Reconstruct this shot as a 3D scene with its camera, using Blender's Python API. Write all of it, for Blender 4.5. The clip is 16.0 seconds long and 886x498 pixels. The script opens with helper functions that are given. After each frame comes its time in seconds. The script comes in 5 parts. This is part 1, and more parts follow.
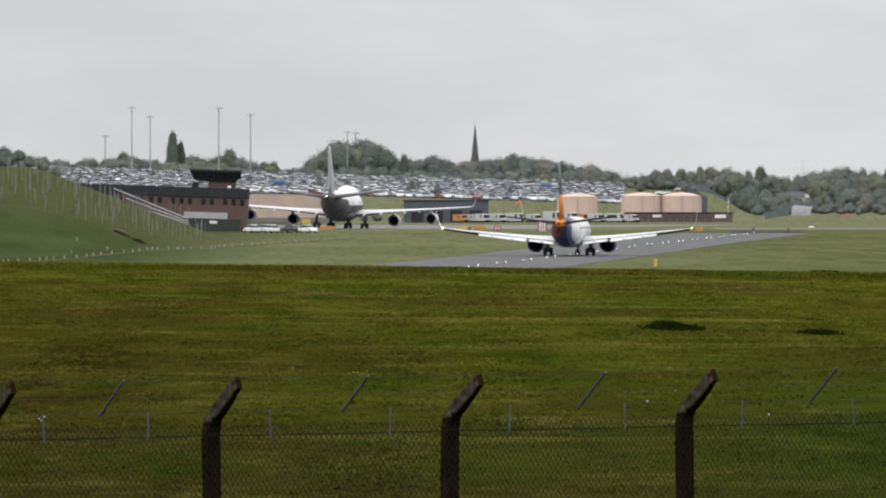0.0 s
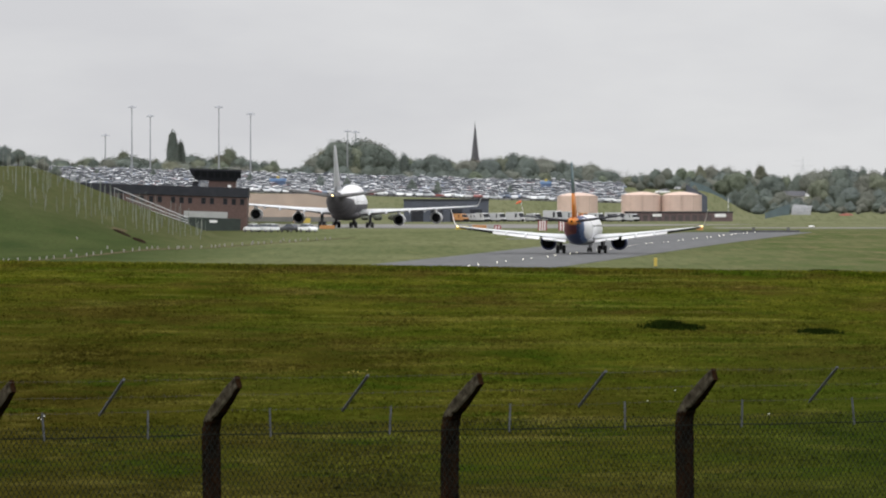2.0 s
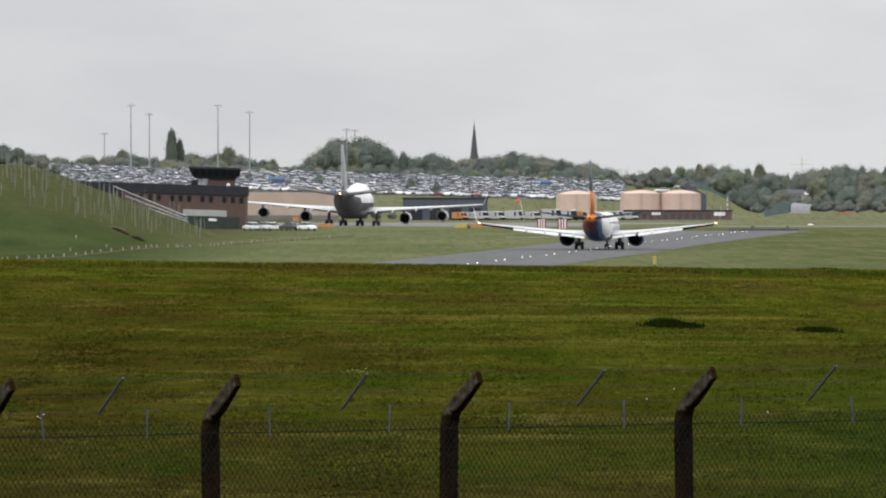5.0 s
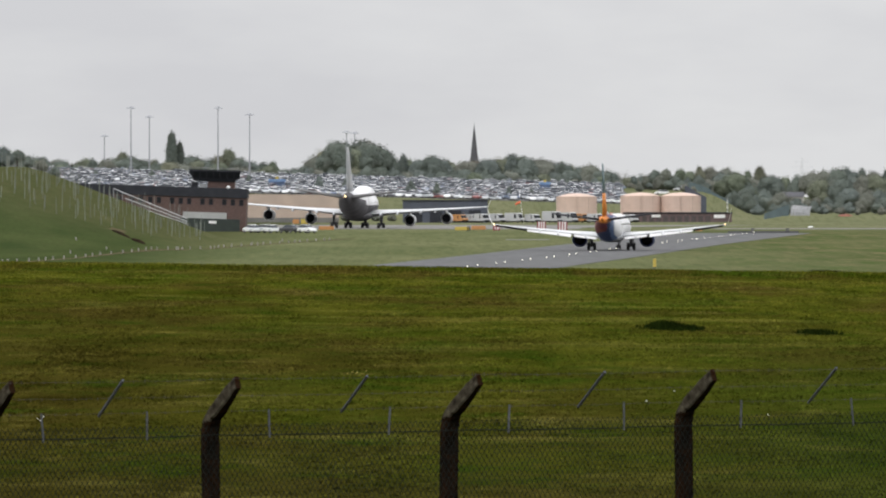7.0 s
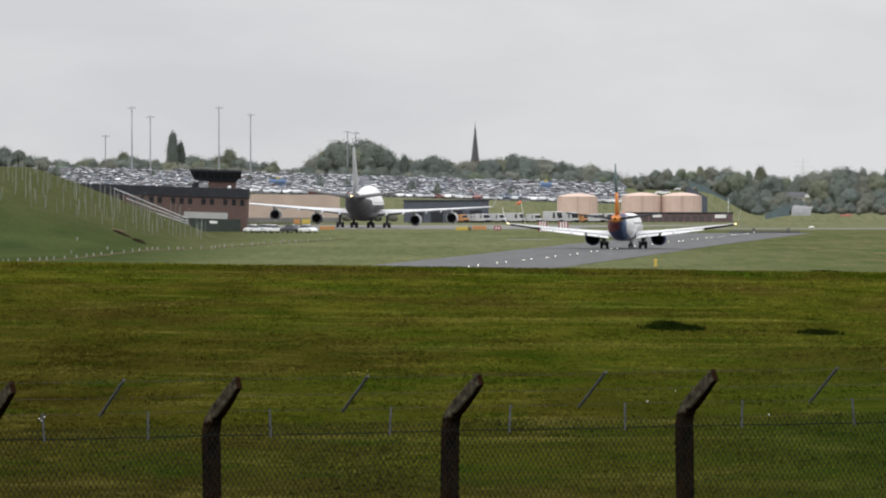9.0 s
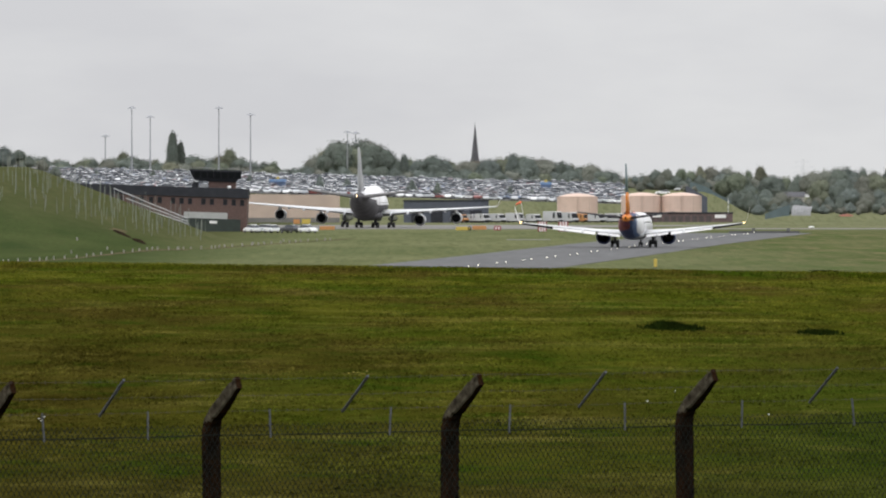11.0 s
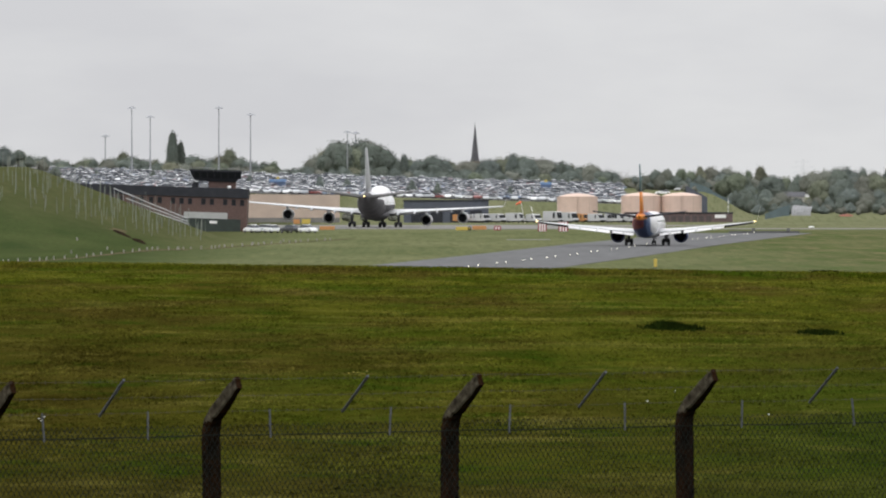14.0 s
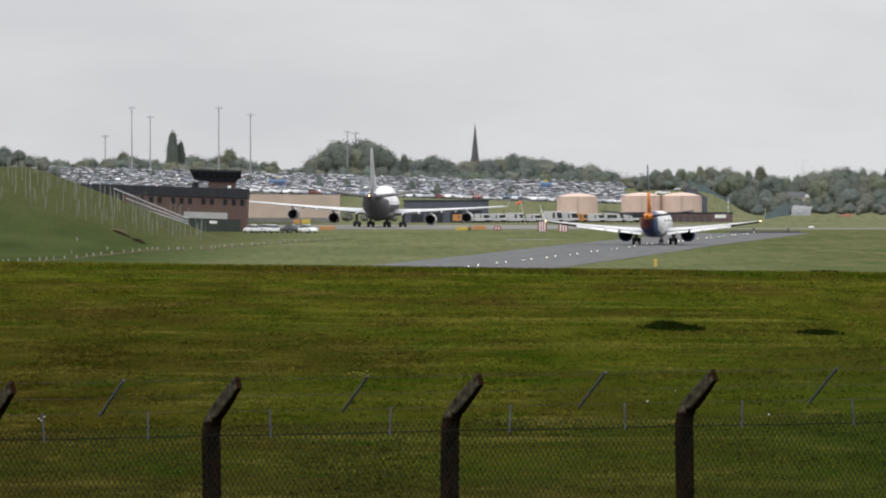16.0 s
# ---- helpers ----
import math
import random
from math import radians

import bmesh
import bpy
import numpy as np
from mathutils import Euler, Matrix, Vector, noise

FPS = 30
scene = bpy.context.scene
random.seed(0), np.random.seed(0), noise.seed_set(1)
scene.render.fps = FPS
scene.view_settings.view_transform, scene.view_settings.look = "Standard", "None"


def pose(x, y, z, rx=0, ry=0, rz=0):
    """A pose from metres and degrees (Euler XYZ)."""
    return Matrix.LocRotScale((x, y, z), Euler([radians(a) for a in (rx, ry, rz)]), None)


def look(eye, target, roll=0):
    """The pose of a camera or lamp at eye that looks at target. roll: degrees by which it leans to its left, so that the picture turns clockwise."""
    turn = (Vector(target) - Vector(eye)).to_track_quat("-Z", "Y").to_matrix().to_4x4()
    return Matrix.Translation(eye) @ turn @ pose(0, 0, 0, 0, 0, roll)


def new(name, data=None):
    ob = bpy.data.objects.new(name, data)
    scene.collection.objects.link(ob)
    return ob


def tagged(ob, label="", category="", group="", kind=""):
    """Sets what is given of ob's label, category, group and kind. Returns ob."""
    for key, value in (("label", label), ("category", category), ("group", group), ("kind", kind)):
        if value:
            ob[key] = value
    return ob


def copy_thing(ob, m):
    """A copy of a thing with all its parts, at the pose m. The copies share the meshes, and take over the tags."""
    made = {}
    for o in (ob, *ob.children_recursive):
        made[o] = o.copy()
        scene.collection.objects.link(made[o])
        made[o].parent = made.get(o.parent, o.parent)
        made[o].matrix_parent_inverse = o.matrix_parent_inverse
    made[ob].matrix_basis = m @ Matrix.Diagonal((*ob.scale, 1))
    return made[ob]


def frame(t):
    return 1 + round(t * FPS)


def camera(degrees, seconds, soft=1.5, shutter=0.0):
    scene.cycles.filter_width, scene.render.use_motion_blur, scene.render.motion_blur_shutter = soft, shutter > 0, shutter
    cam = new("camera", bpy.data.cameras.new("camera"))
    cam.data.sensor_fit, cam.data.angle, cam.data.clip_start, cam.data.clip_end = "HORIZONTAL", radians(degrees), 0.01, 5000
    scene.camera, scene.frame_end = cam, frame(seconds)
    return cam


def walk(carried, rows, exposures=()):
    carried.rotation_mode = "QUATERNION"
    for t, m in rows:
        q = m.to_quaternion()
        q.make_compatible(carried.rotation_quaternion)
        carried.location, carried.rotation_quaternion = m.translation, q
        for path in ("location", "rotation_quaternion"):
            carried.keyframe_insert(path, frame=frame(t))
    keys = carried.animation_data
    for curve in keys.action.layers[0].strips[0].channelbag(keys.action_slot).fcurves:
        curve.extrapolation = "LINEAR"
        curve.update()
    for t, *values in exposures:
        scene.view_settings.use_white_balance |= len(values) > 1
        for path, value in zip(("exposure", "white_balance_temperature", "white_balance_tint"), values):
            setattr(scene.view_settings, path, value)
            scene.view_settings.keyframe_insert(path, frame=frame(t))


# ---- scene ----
# ---------- camera: a long lens on a tripod that trembles a little ----------
EYE = 10.2
cam = camera(6.0, 16.0, soft=2.1)
TREMBLE = ((0.0, 1.5, 0.0), (0.5, 1.9, 0.0), (1.0, 3.0, 0.0), (1.5, 1.7, -1.5), (2.0, 1.6, -1.4), (2.5, 1.5, -2.8), (3.0, 0.1, -3.1), (3.5, 0.0, -1.5),
           (4.0, 0.0, -4.3), (6.5, 0.0, -2.8), (7.0, 0.0, 0.0), (7.5, 1.5, 1.4), (8.0, 1.8, -1.4), (8.5, 3.0, 0.0), (9.0, 1.7, 0.0), (11.5, 1.4, 0.0),
           (12.0, 0.0, 0.0), (12.5, 0.3, 0.0), (13.0, 1.4, 0.0), (13.5, 0.3, 0.0), (14.0, 1.5, 0.0), (14.5, 1.4, -1.5), (15.0, 1.4, -1.5), (15.5, 1.5, -1.2), (16.0, 1.5, 0.0))
STEP = 0.00383
walk(cam, [(t, pose(0, 0, EYE, 90 - 0.4634 + b * STEP, 0, (a - 0.7) * STEP)) for t, a, b in TREMBLE],
     exposures=((0.0, 0.0), (16.0, 0.0)))

# ---------- light: a closed overcast sky and a very soft sun ----------
world = bpy.data.worlds.new("overcast")
scene.world = world
world.use_nodes = True
wn, wl = world.node_tree.nodes, world.node_tree.links
bg = wn["Background"]
sky = wn.new("ShaderNodeTexSky")
sky.sky_type = "NISHITA"
sky.sun_disc = False
sky.sun_elevation, sky.sun_rotation = radians(48), radians(200)
sky.dust_density = 4
grey = wn.new("ShaderNodeHueSaturation")
grey.inputs["Saturation"].default_value = 0.03
grey.inputs["Value"].default_value = 0.10
wl.new(sky.outputs[0], grey.inputs["Color"])
wc = wn.new("ShaderNodeTexCoord")
wm = wn.new("ShaderNodeMapping")
wm.inputs["Scale"].default_value = (14, 14, 46)
wl.new(wc.outputs["Generated"], wm.inputs["Vector"])
wz = wn.new("ShaderNodeTexNoise")
wz.inputs["Scale"].default_value = 1.0
wz.inputs["Detail"].default_value = 5
wz.inputs["Roughness"].default_value = 0.55
wl.new(wm.outputs[0], wz.inputs["Vector"])
cloud = wn.new("ShaderNodeValToRGB")
cloud.color_ramp.elements[0].position, cloud.color_ramp.elements[0].color = 0.36, (0.69, 0.695, 0.72, 1)
cloud.color_ramp.elements[1].position, cloud.color_ramp.elements[1].color = 0.62, (0.80, 0.805, 0.815, 1)
wl.new(wz.outputs["Fac"], cloud.inputs[0])
cover = wn.new("ShaderNodeMix")
cover.data_type = "RGBA"
cover.inputs[0].default_value = 0.88
wl.new(grey.outputs[0], cover.inputs[6])
wl.new(cloud.outputs[0], cover.inputs[7])
# an overcast sky is brighter overhead than at the horizon
up = wn.new("ShaderNodeSeparateXYZ")
wl.new(wc.outputs["Generated"], up.inputs[0])
lift = wn.new("ShaderNodeMapRange")
lift.inputs[3].default_value, lift.inputs[4].default_value = 1.0, 2.5
wl.new(up.outputs["Z"], lift.inputs[0])
zenith = wn.new("ShaderNodeVectorMath")
zenith.operation = "SCALE"
wl.new(cover.outputs[2], zenith.inputs[0])
wl.new(lift.outputs[0], zenith.inputs["Scale"])
wl.new(zenith.outputs[0], bg.inputs["Color"])
bg.inputs["Strength"].default_value = 1.0
sun = new("sun", bpy.data.lights.new("sun", "SUN"))
sun.data.energy, sun.data.angle, sun.data.color = 0.9, radians(40), (1.0, 0.97, 0.92)
sun.matrix_world = look((-300, -700, 900), (0, 0, 0))


# ---------- materials ----------
def material(name, color, rough=0.6, vary=0.15, size=1.0, stretch=(1, 1, 1), bump=0.0, metal=0.0, second=None, second_size=0.1, second_amount=0.5,
             emit=None, power=0.0, per_object=0.0, hues=0.0, spec=0.5):
    """A procedural surface: grain at one scale, patches of a second colour at a larger one."""
    m = bpy.data.materials.new(name)
    m.use_nodes = True
    n, l = m.node_tree.nodes, m.node_tree.links
    p = n["Principled BSDF"]
    p.inputs["Roughness"].default_value = rough
    p.inputs["Metallic"].default_value = metal
    p.inputs["Specular IOR Level"].default_value = spec
    co = n.new("ShaderNodeTexCoord")
    mp = n.new("ShaderNodeMapping")
    mp.inputs["Scale"].default_value = stretch
    l.new(co.outputs["Object"], mp.inputs["Vector"])
    grain = n.new("ShaderNodeTexNoise")
    grain.inputs["Scale"].default_value = size
    grain.inputs["Detail"].default_value = 6
    l.new(mp.outputs[0], grain.inputs["Vector"])
    ramp = n.new("ShaderNodeValToRGB")
    e = ramp.color_ramp.elements
    e[0].position, e[0].color = 0.3, (*[c * (1 - vary) for c in color], 1)
    e[1].position, e[1].color = 0.7, (*[min(1, c * (1 + vary)) for c in color], 1)
    l.new(grain.outputs["Fac"], ramp.inputs[0])
    out = ramp.outputs[0]
    if second:
        patch = n.new("ShaderNodeTexNoise")
        patch.inputs["Scale"].default_value = second_size
        patch.inputs["Detail"].default_value = 4
        patch.inputs["Roughness"].default_value = 0.6
        l.new(mp.outputs[0], patch.inputs["Vector"])
        pr = n.new("ShaderNodeMapRange")
        pr.inputs[1].default_value, pr.inputs[2].default_value = 0.42, 0.66
        pr.inputs[4].default_value = second_amount
        l.new(patch.outputs["Fac"], pr.inputs[0])
        mix = n.new("ShaderNodeMix")
        mix.data_type = "RGBA"
        l.new(pr.outputs[0], mix.inputs[0])
        l.new(out, mix.inputs[6])
        mix.inputs[7].default_value = (*second, 1)
        out = mix.outputs[2]
    if per_object:
        info = n.new("ShaderNodeObjectInfo")
        rr = n.new("ShaderNodeMapRange")
        rr.inputs[3].default_value, rr.inputs[4].default_value = 1 - per_object, 1 + per_object
        l.new(info.outputs["Random"], rr.inputs[0])
        hsv = n.new("ShaderNodeHueSaturation")
        l.new(rr.outputs[0], hsv.inputs["Value"])
        hue = n.new("ShaderNodeMapRange")
        hue.inputs[1].default_value, hue.inputs[2].default_value = 0.0, 1.0
        hue.inputs[3].default_value, hue.inputs[4].default_value = 0.5 - hues, 0.5 + hues
        twice = n.new("ShaderNodeMath")
        twice.operation = "PINGPONG"
        twice.inputs[1].default_value = 0.137
        l.new(info.outputs["Random"], twice.inputs[0])
        hue.inputs[2].default_value = 0.137
        l.new(twice.outputs[0], hue.inputs[0])
        l.new(hue.outputs[0], hsv.inputs["Hue"])
        l.new(out, hsv.inputs["Color"])
        out = hsv.outputs[0]
    l.new(out, p.inputs["Base Color"])
    if bump:
        b = n.new("ShaderNodeBump")
        b.inputs["Strength"].default_value = bump
        b.inputs["Distance"].default_value = 0.05
        l.new(grain.outputs["Fac"], b.inputs["Height"])
        l.new(b.outputs[0], p.inputs["Normal"])
    if emit:
        p.inputs["Emission Color"].default_value = (*emit, 1)
        p.inputs["Emission Strength"].default_value = power
    return m


M = {}
M["asphalt"] = material("asphalt", (0.118, 0.119, 0.122), 0.95, 0.15, 0.5, stretch=(1, 0.12, 1), second=(0.095, 0.096, 0.099), second_size=0.12, spec=0.1)
M["concrete"] = material("concrete", (0.175, 0.171, 0.163), 0.9, 0.14, 0.3, second=(0.145, 0.142, 0.135), second_size=0.02, spec=0.15)
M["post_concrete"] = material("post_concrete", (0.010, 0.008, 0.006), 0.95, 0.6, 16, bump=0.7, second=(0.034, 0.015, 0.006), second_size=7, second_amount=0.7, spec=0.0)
M["post_pale"] = material("post_pale", (0.08, 0.07, 0.05), 0.95, 0.6, 18, bump=0.6, second=(0.014, 0.011, 0.008), second_size=9, second_amount=0.9, spec=0.0)
M["wire"] = material("wire", (0.008, 0.011, 0.009), 0.8, 0.3, 8, spec=0.15)
M["rusty_wire"] = material("rusty_wire", (0.055, 0.05, 0.05), 0.8, 0.3, 8, spec=0.15)
M["dropper"] = material("dropper", (0.07, 0.075, 0.088), 0.7, 0.25, 8, spec=0.2)
M["white_paint"] = material("white_paint", (0.78, 0.78, 0.79), 0.35, 0.04, 0.4, second=(0.70, 0.70, 0.71), second_size=0.15)
M["van_white"] = material("van_white", (0.50, 0.505, 0.52), 0.4, 0.08, 0.6, second=(0.40, 0.405, 0.42), second_size=0.3)
M["wing_grey"] = material("wing_grey", (0.62, 0.63, 0.65), 0.4, 0.06, 0.5, second=(0.52, 0.53, 0.55), second_size=0.2)
M["grey_paint"] = material("grey_paint", (0.42, 0.43, 0.45), 0.4, 0.08, 0.5, second=(0.34, 0.35, 0.37), second_size=0.2)
M["cowl_grey"] = material("cowl_grey", (0.62, 0.63, 0.64), 0.4, 0.1, 0.6, second=(0.5, 0.51, 0.53), second_size=0.4, spec=0.2)
M["belly_shaded"] = material("belly_shaded", (0.115, 0.112, 0.118), 0.6, 0.2, 0.5, second=(0.085, 0.08, 0.085), second_size=0.3, spec=0.06)
M["engine_dark"] = material("engine_dark", (0.012, 0.012, 0.014), 0.8, 0.2, 1.0, spec=0.05)
M["gear_grey"] = material("gear_grey", (0.06, 0.06, 0.065), 0.6, 0.1, 2)
M["tyre"] = material("tyre", (0.018, 0.018, 0.02), 0.85, 0.2, 4)
M["rim"] = material("rim", (0.25, 0.25, 0.26), 0.5, 0.1, 4, metal=0.5)
M["navy"] = material("navy", (0.022, 0.045, 0.13), 0.5, 0.15, 0.5, second=(0.035, 0.06, 0.16), second_size=0.5, spec=0.2)
M["tail_blue"] = material("tail_blue", (0.10, 0.17, 0.33), 0.45, 0.15, 0.8, second=(0.05, 0.09, 0.22), second_size=0.6, spec=0.25)
M["cowl_blue"] = material("cowl_blue", (0.03, 0.045, 0.15), 0.3, 0.15, 0.5, second=(0.05, 0.07, 0.2), second_size=0.6, spec=0.5)
M["orange"] = material("orange", (0.66, 0.22, 0.03), 0.5, 0.1, 0.5, spec=0.15)
M["maroon"] = material("maroon", (0.17, 0.045, 0.06), 0.55, 0.25, 0.8, second=(0.40, 0.12, 0.04), second_size=0.5, spec=0.12)
M["tail_grey"] = material("tail_grey", (0.15, 0.15, 0.15), 0.6, 0.15, 0.5, second=(0.11, 0.11, 0.112), second_size=0.3, spec=0.1)
M["teal"] = material("teal", (0.10, 0.165, 0.19), 0.4, 0.1, 0.5)
M["glass"] = material("glass", (0.06, 0.066, 0.078), 0.12, 0.1, 1)
M["window_glass"] = material("window_glass", (0.014, 0.015, 0.018), 0.35, 0.2, 1, spec=0.15)
M["lamp_warm"] = material("lamp_warm", (0.9, 0.75, 0.45), 0.4, 0, emit=(1.0, 0.68, 0.28), power=7)
M["lamp_white"] = material("lamp_white", (0.9, 0.9, 0.85), 0.4, 0, emit=(1.0, 0.95, 0.75), power=1.6)
M["lamp_red"] = material("lamp_red", (0.6, 0.05, 0.03), 0.4, 0, emit=(1.0, 0.15, 0.05), power=0.3)
# brick, dark cladding and blue-black are lifted: distance haze is in the colour
M["brick"] = material("brick", (0.115, 0.076, 0.068), 0.9, 0.25, 3, second=(0.09, 0.064, 0.06), second_size=0.4, spec=0.2)
M["dark_cladding"] = material("dark_cladding", (0.034, 0.036, 0.043), 0.8, 0.2, 0.6, second=(0.038, 0.039, 0.044), second_size=0.2, spec=0.08)
M["purple_brick"] = material("purple_brick", (0.135, 0.098, 0.098), 0.9, 0.25, 2, second=(0.11, 0.085, 0.088), second_size=0.3, spec=0.2)
M["shutter"] = material("shutter", (0.085, 0.07, 0.072), 0.7, 0.2, 1.0, spec=0.2)
M["dark_green"] = material("dark_green", (0.025, 0.035, 0.03), 0.8, 0.2, 0.6)
M["blue_black"] = material("blue_black", (0.070, 0.080, 0.105), 0.8, 0.15, 0.5, second=(0.085, 0.093, 0.115), second_size=0.15)
M["salmon"] = material("salmon", (0.60, 0.45, 0.38), 0.75, 0.06, 0.5, second=(0.53, 0.40, 0.34), second_size=0.15)
M["salmon_wall"] = material("salmon_wall", (0.46, 0.365, 0.305), 0.85, 0.08, 0.3, second=(0.38, 0.31, 0.265), second_size=0.08)
M["mast_grey"] = material("mast_grey", (0.27, 0.28, 0.30), 0.6, 0.1, 0.5)
M["bark"] = material("bark", (0.085, 0.07, 0.055), 0.95, 0.3, 2, bump=0.4)
M["slate"] = material("slate", (0.075, 0.075, 0.085), 0.8, 0.2, 0.5)
M["stone"] = material("stone", (0.16, 0.14, 0.125), 0.9, 0.2, 0.5)
M["soil"] = material("soil", (0.020, 0.014, 0.010), 0.95, 0.5, 1.5, second=(0.045, 0.032, 0.02), second_size=0.6, spec=0.0)
M["bare_earth"] = material("bare_earth", (0.105, 0.085, 0.055), 0.95, 0.35, 1.2, second=(0.054, 0.062, 0.026), second_size=0.25, second_amount=1.0, spec=0.0)
M["stake"] = material("stake", (0.175, 0.19, 0.165), 0.8, 0.25, 3, per_object=0.25)
M["marker_white"] = material("marker_white", (0.27, 0.255, 0.23), 0.6, 0.15, 3)
M["yellow"] = material("yellow", (0.48, 0.36, 0.07), 0.5, 0.1, 2)
M["sign_orange"] = material("sign_orange", (0.46, 0.22, 0.08), 0.5, 0.1, 2)
M["sign_red"] = material("sign_red", (0.26, 0.04, 0.05), 0.5, 0.1, 2)
M["fence_teal"] = material("fence_teal", (0.09, 0.125, 0.135), 0.7, 0.15, 0.6)
M["rust_red"] = material("rust_red", (0.22, 0.075, 0.055), 0.85, 0.25, 1)
# leaf colours are paled and greyed to carry the haze of distance
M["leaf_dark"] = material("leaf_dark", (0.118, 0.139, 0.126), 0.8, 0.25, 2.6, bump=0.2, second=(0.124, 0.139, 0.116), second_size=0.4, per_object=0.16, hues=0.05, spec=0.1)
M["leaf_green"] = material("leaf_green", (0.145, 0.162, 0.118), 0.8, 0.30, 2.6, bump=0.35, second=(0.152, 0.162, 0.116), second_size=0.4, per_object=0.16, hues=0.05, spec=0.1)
M["leaf_hazed"] = material("leaf_hazed", (0.150, 0.158, 0.134), 0.8, 0.30, 2.6, bump=0.35, second=(0.132, 0.131, 0.108), second_size=0.4, per_object=0.14, hues=0.03, spec=0.1)
M["dark_grass"] = material("dark_grass", (0.010, 0.017, 0.003), 0.9, 0.3, 1.0, spec=0.0)
CAR_PAINT = [material("car_paint", c, 0.28, 0.05, 1.0, spec=0.6) for c in
             ((0.80, 0.81, 0.83), (0.52, 0.54, 0.57), (0.28, 0.30, 0.33), (0.05, 0.052, 0.058), (0.08, 0.12, 0.21), (0.22, 0.06, 0.055), (0.16, 0.20, 0.27))]


def grass_material(name, gain=1.0, tufts=0.0):
    """Rough grass by the fence, mown grass beyond, longer darker grass on the embankment: patches of dry, lush and brown."""
    m = bpy.data.materials.new(name)
    m.use_nodes = True
    n, l = m.node_tree.nodes, m.node_tree.links
    p = n["Principled BSDF"]
    p.inputs["Roughness"].default_value = 0.9
    p.inputs["Specular IOR Level"].default_value = 0.0
    co = n.new("ShaderNodeTexCoord")

    def tex(scale, stretch, shift=0.0, detail=5, rough=0.55):
        mp = n.new("ShaderNodeMapping")
        mp.inputs["Scale"].default_value = stretch
        mp.inputs["Location"].default_value = (shift, shift * 1.7, 0)
        l.new(co.outputs["Object"], mp.inputs["Vector"])
        t = n.new("ShaderNodeTexNoise")
        t.inputs["Scale"].default_value, t.inputs["Detail"].default_value, t.inputs["Roughness"].default_value = scale, detail, rough
        l.new(mp.outputs[0], t.inputs["Vector"])
        return t.outputs["Fac"]

    def blend(fac, a, b, lo, hi, top=1.0):
        r = n.new("ShaderNodeMapRange")
        r.inputs[1].default_value, r.inputs[2].default_value, r.inputs[4].default_value = lo, hi, top
        l.new(fac, r.inputs[0])
        x = n.new("ShaderNodeMix")
        x.data_type = "RGBA"
        l.new(r.outputs[0], x.inputs[0])
        for s, v in ((6, a), (7, b)):
            if isinstance(v, tuple):
                x.inputs[s].default_value = (*[c * gain for c in v], 1)
            else:
                l.new(v, x.inputs[s])
        return x.outputs[2]

    rough = blend(tex(0.35, (1, 0.22, 1), 3, 7, 0.65), (0.025, 0.033, 0.0022), (0.070, 0.072, 0.0085), 0.34, 0.66)
    rough = blend(tex(0.16, (1, 0.35, 1), 31, 6, 0.6), rough, (0.042, 0.030, 0.007), 0.45, 0.62, 0.85)
    rough = blend(tex(0.2, (1, 0.3, 1), 77, 6, 0.6), rough, (0.024, 0.046, 0.003), 0.53, 0.68, 0.8)
    rough = blend(tex(0.22, (0.8, 0.4, 1), 143, 8, 0.7), rough, (0.105, 0.090, 0.024), 0.57, 0.72, 0.55)
    rough = blend(tex(2.2, (1, 0.14, 1), 9, 8, 0.75), rough, (0.012, 0.017, 0.0014), 0.48, 0.74, 0.75)
    rough = blend(tex(0.3, (0.16, 0.45, 1), 211, 7, 0.65), rough, (0.122, 0.116, 0.022), 0.56, 0.68, 0.6)
    # near sward: brown-green of its own, darkened further by a lens vignette coloured in
    uncut_vignette = blend(tex(0.5, (1, 0.2, 1), 19, 8, 0.7), (0.010, 0.014, 0.0012), (0.040, 0.037, 0.006), 0.34, 0.70)
    # mown greens are dulled a little: some haze is put into them
    mown = blend(tex(0.02, (1, 0.35, 1)), (0.094, 0.106, 0.052), (0.128, 0.132, 0.070), 0.38, 0.64)
    mown = blend(tex(0.12, (1, 0.10, 1), 40), mown, (0.074, 0.088, 0.038), 0.48, 0.68, 0.7)
    mown = blend(tex(0.55, (1, 0.12, 1), 60, 7, 0.7), mown, (0.135, 0.130, 0.062), 0.54, 0.72, 0.6)
    bank = blend(tex(0.09, (1, 0.3, 1), 15), (0.032, 0.047, 0.017), (0.050, 0.064, 0.024), 0.36, 0.64)
    mown = blend(tex(1.4, (1, 0.06, 1), 70, 8, 0.75), mown, (0.055, 0.066, 0.030), 0.50, 0.72, 0.6)
    bank = blend(tex(1.6, (1, 0.25, 1), 95, 8, 0.75), bank, (0.024, 0.032, 0.012), 0.48, 0.70, 0.7)
    bank = blend(tex(0.5, (1, 0.3, 1), 25, 7, 0.7), bank, (0.060, 0.054, 0.028), 0.54, 0.72, 0.5)
    sep = n.new("ShaderNodeSeparateXYZ")
    l.new(co.outputs["Object"], sep.inputs[0])
    # the planted top of the embankment is left uncut, olive and brown
    planted = blend(tex(0.3, (1, 0.25, 1), 171, 7, 0.7), (0.046, 0.056, 0.022), (0.070, 0.074, 0.034), 0.38, 0.64)
    planted = blend(tex(1.8, (1, 0.2, 1), 181, 8, 0.75), planted, (0.058, 0.048, 0.026), 0.46, 0.68, 0.6)
    bank = blend(sep.outputs["Y"], bank, planted, 1225, 1300)
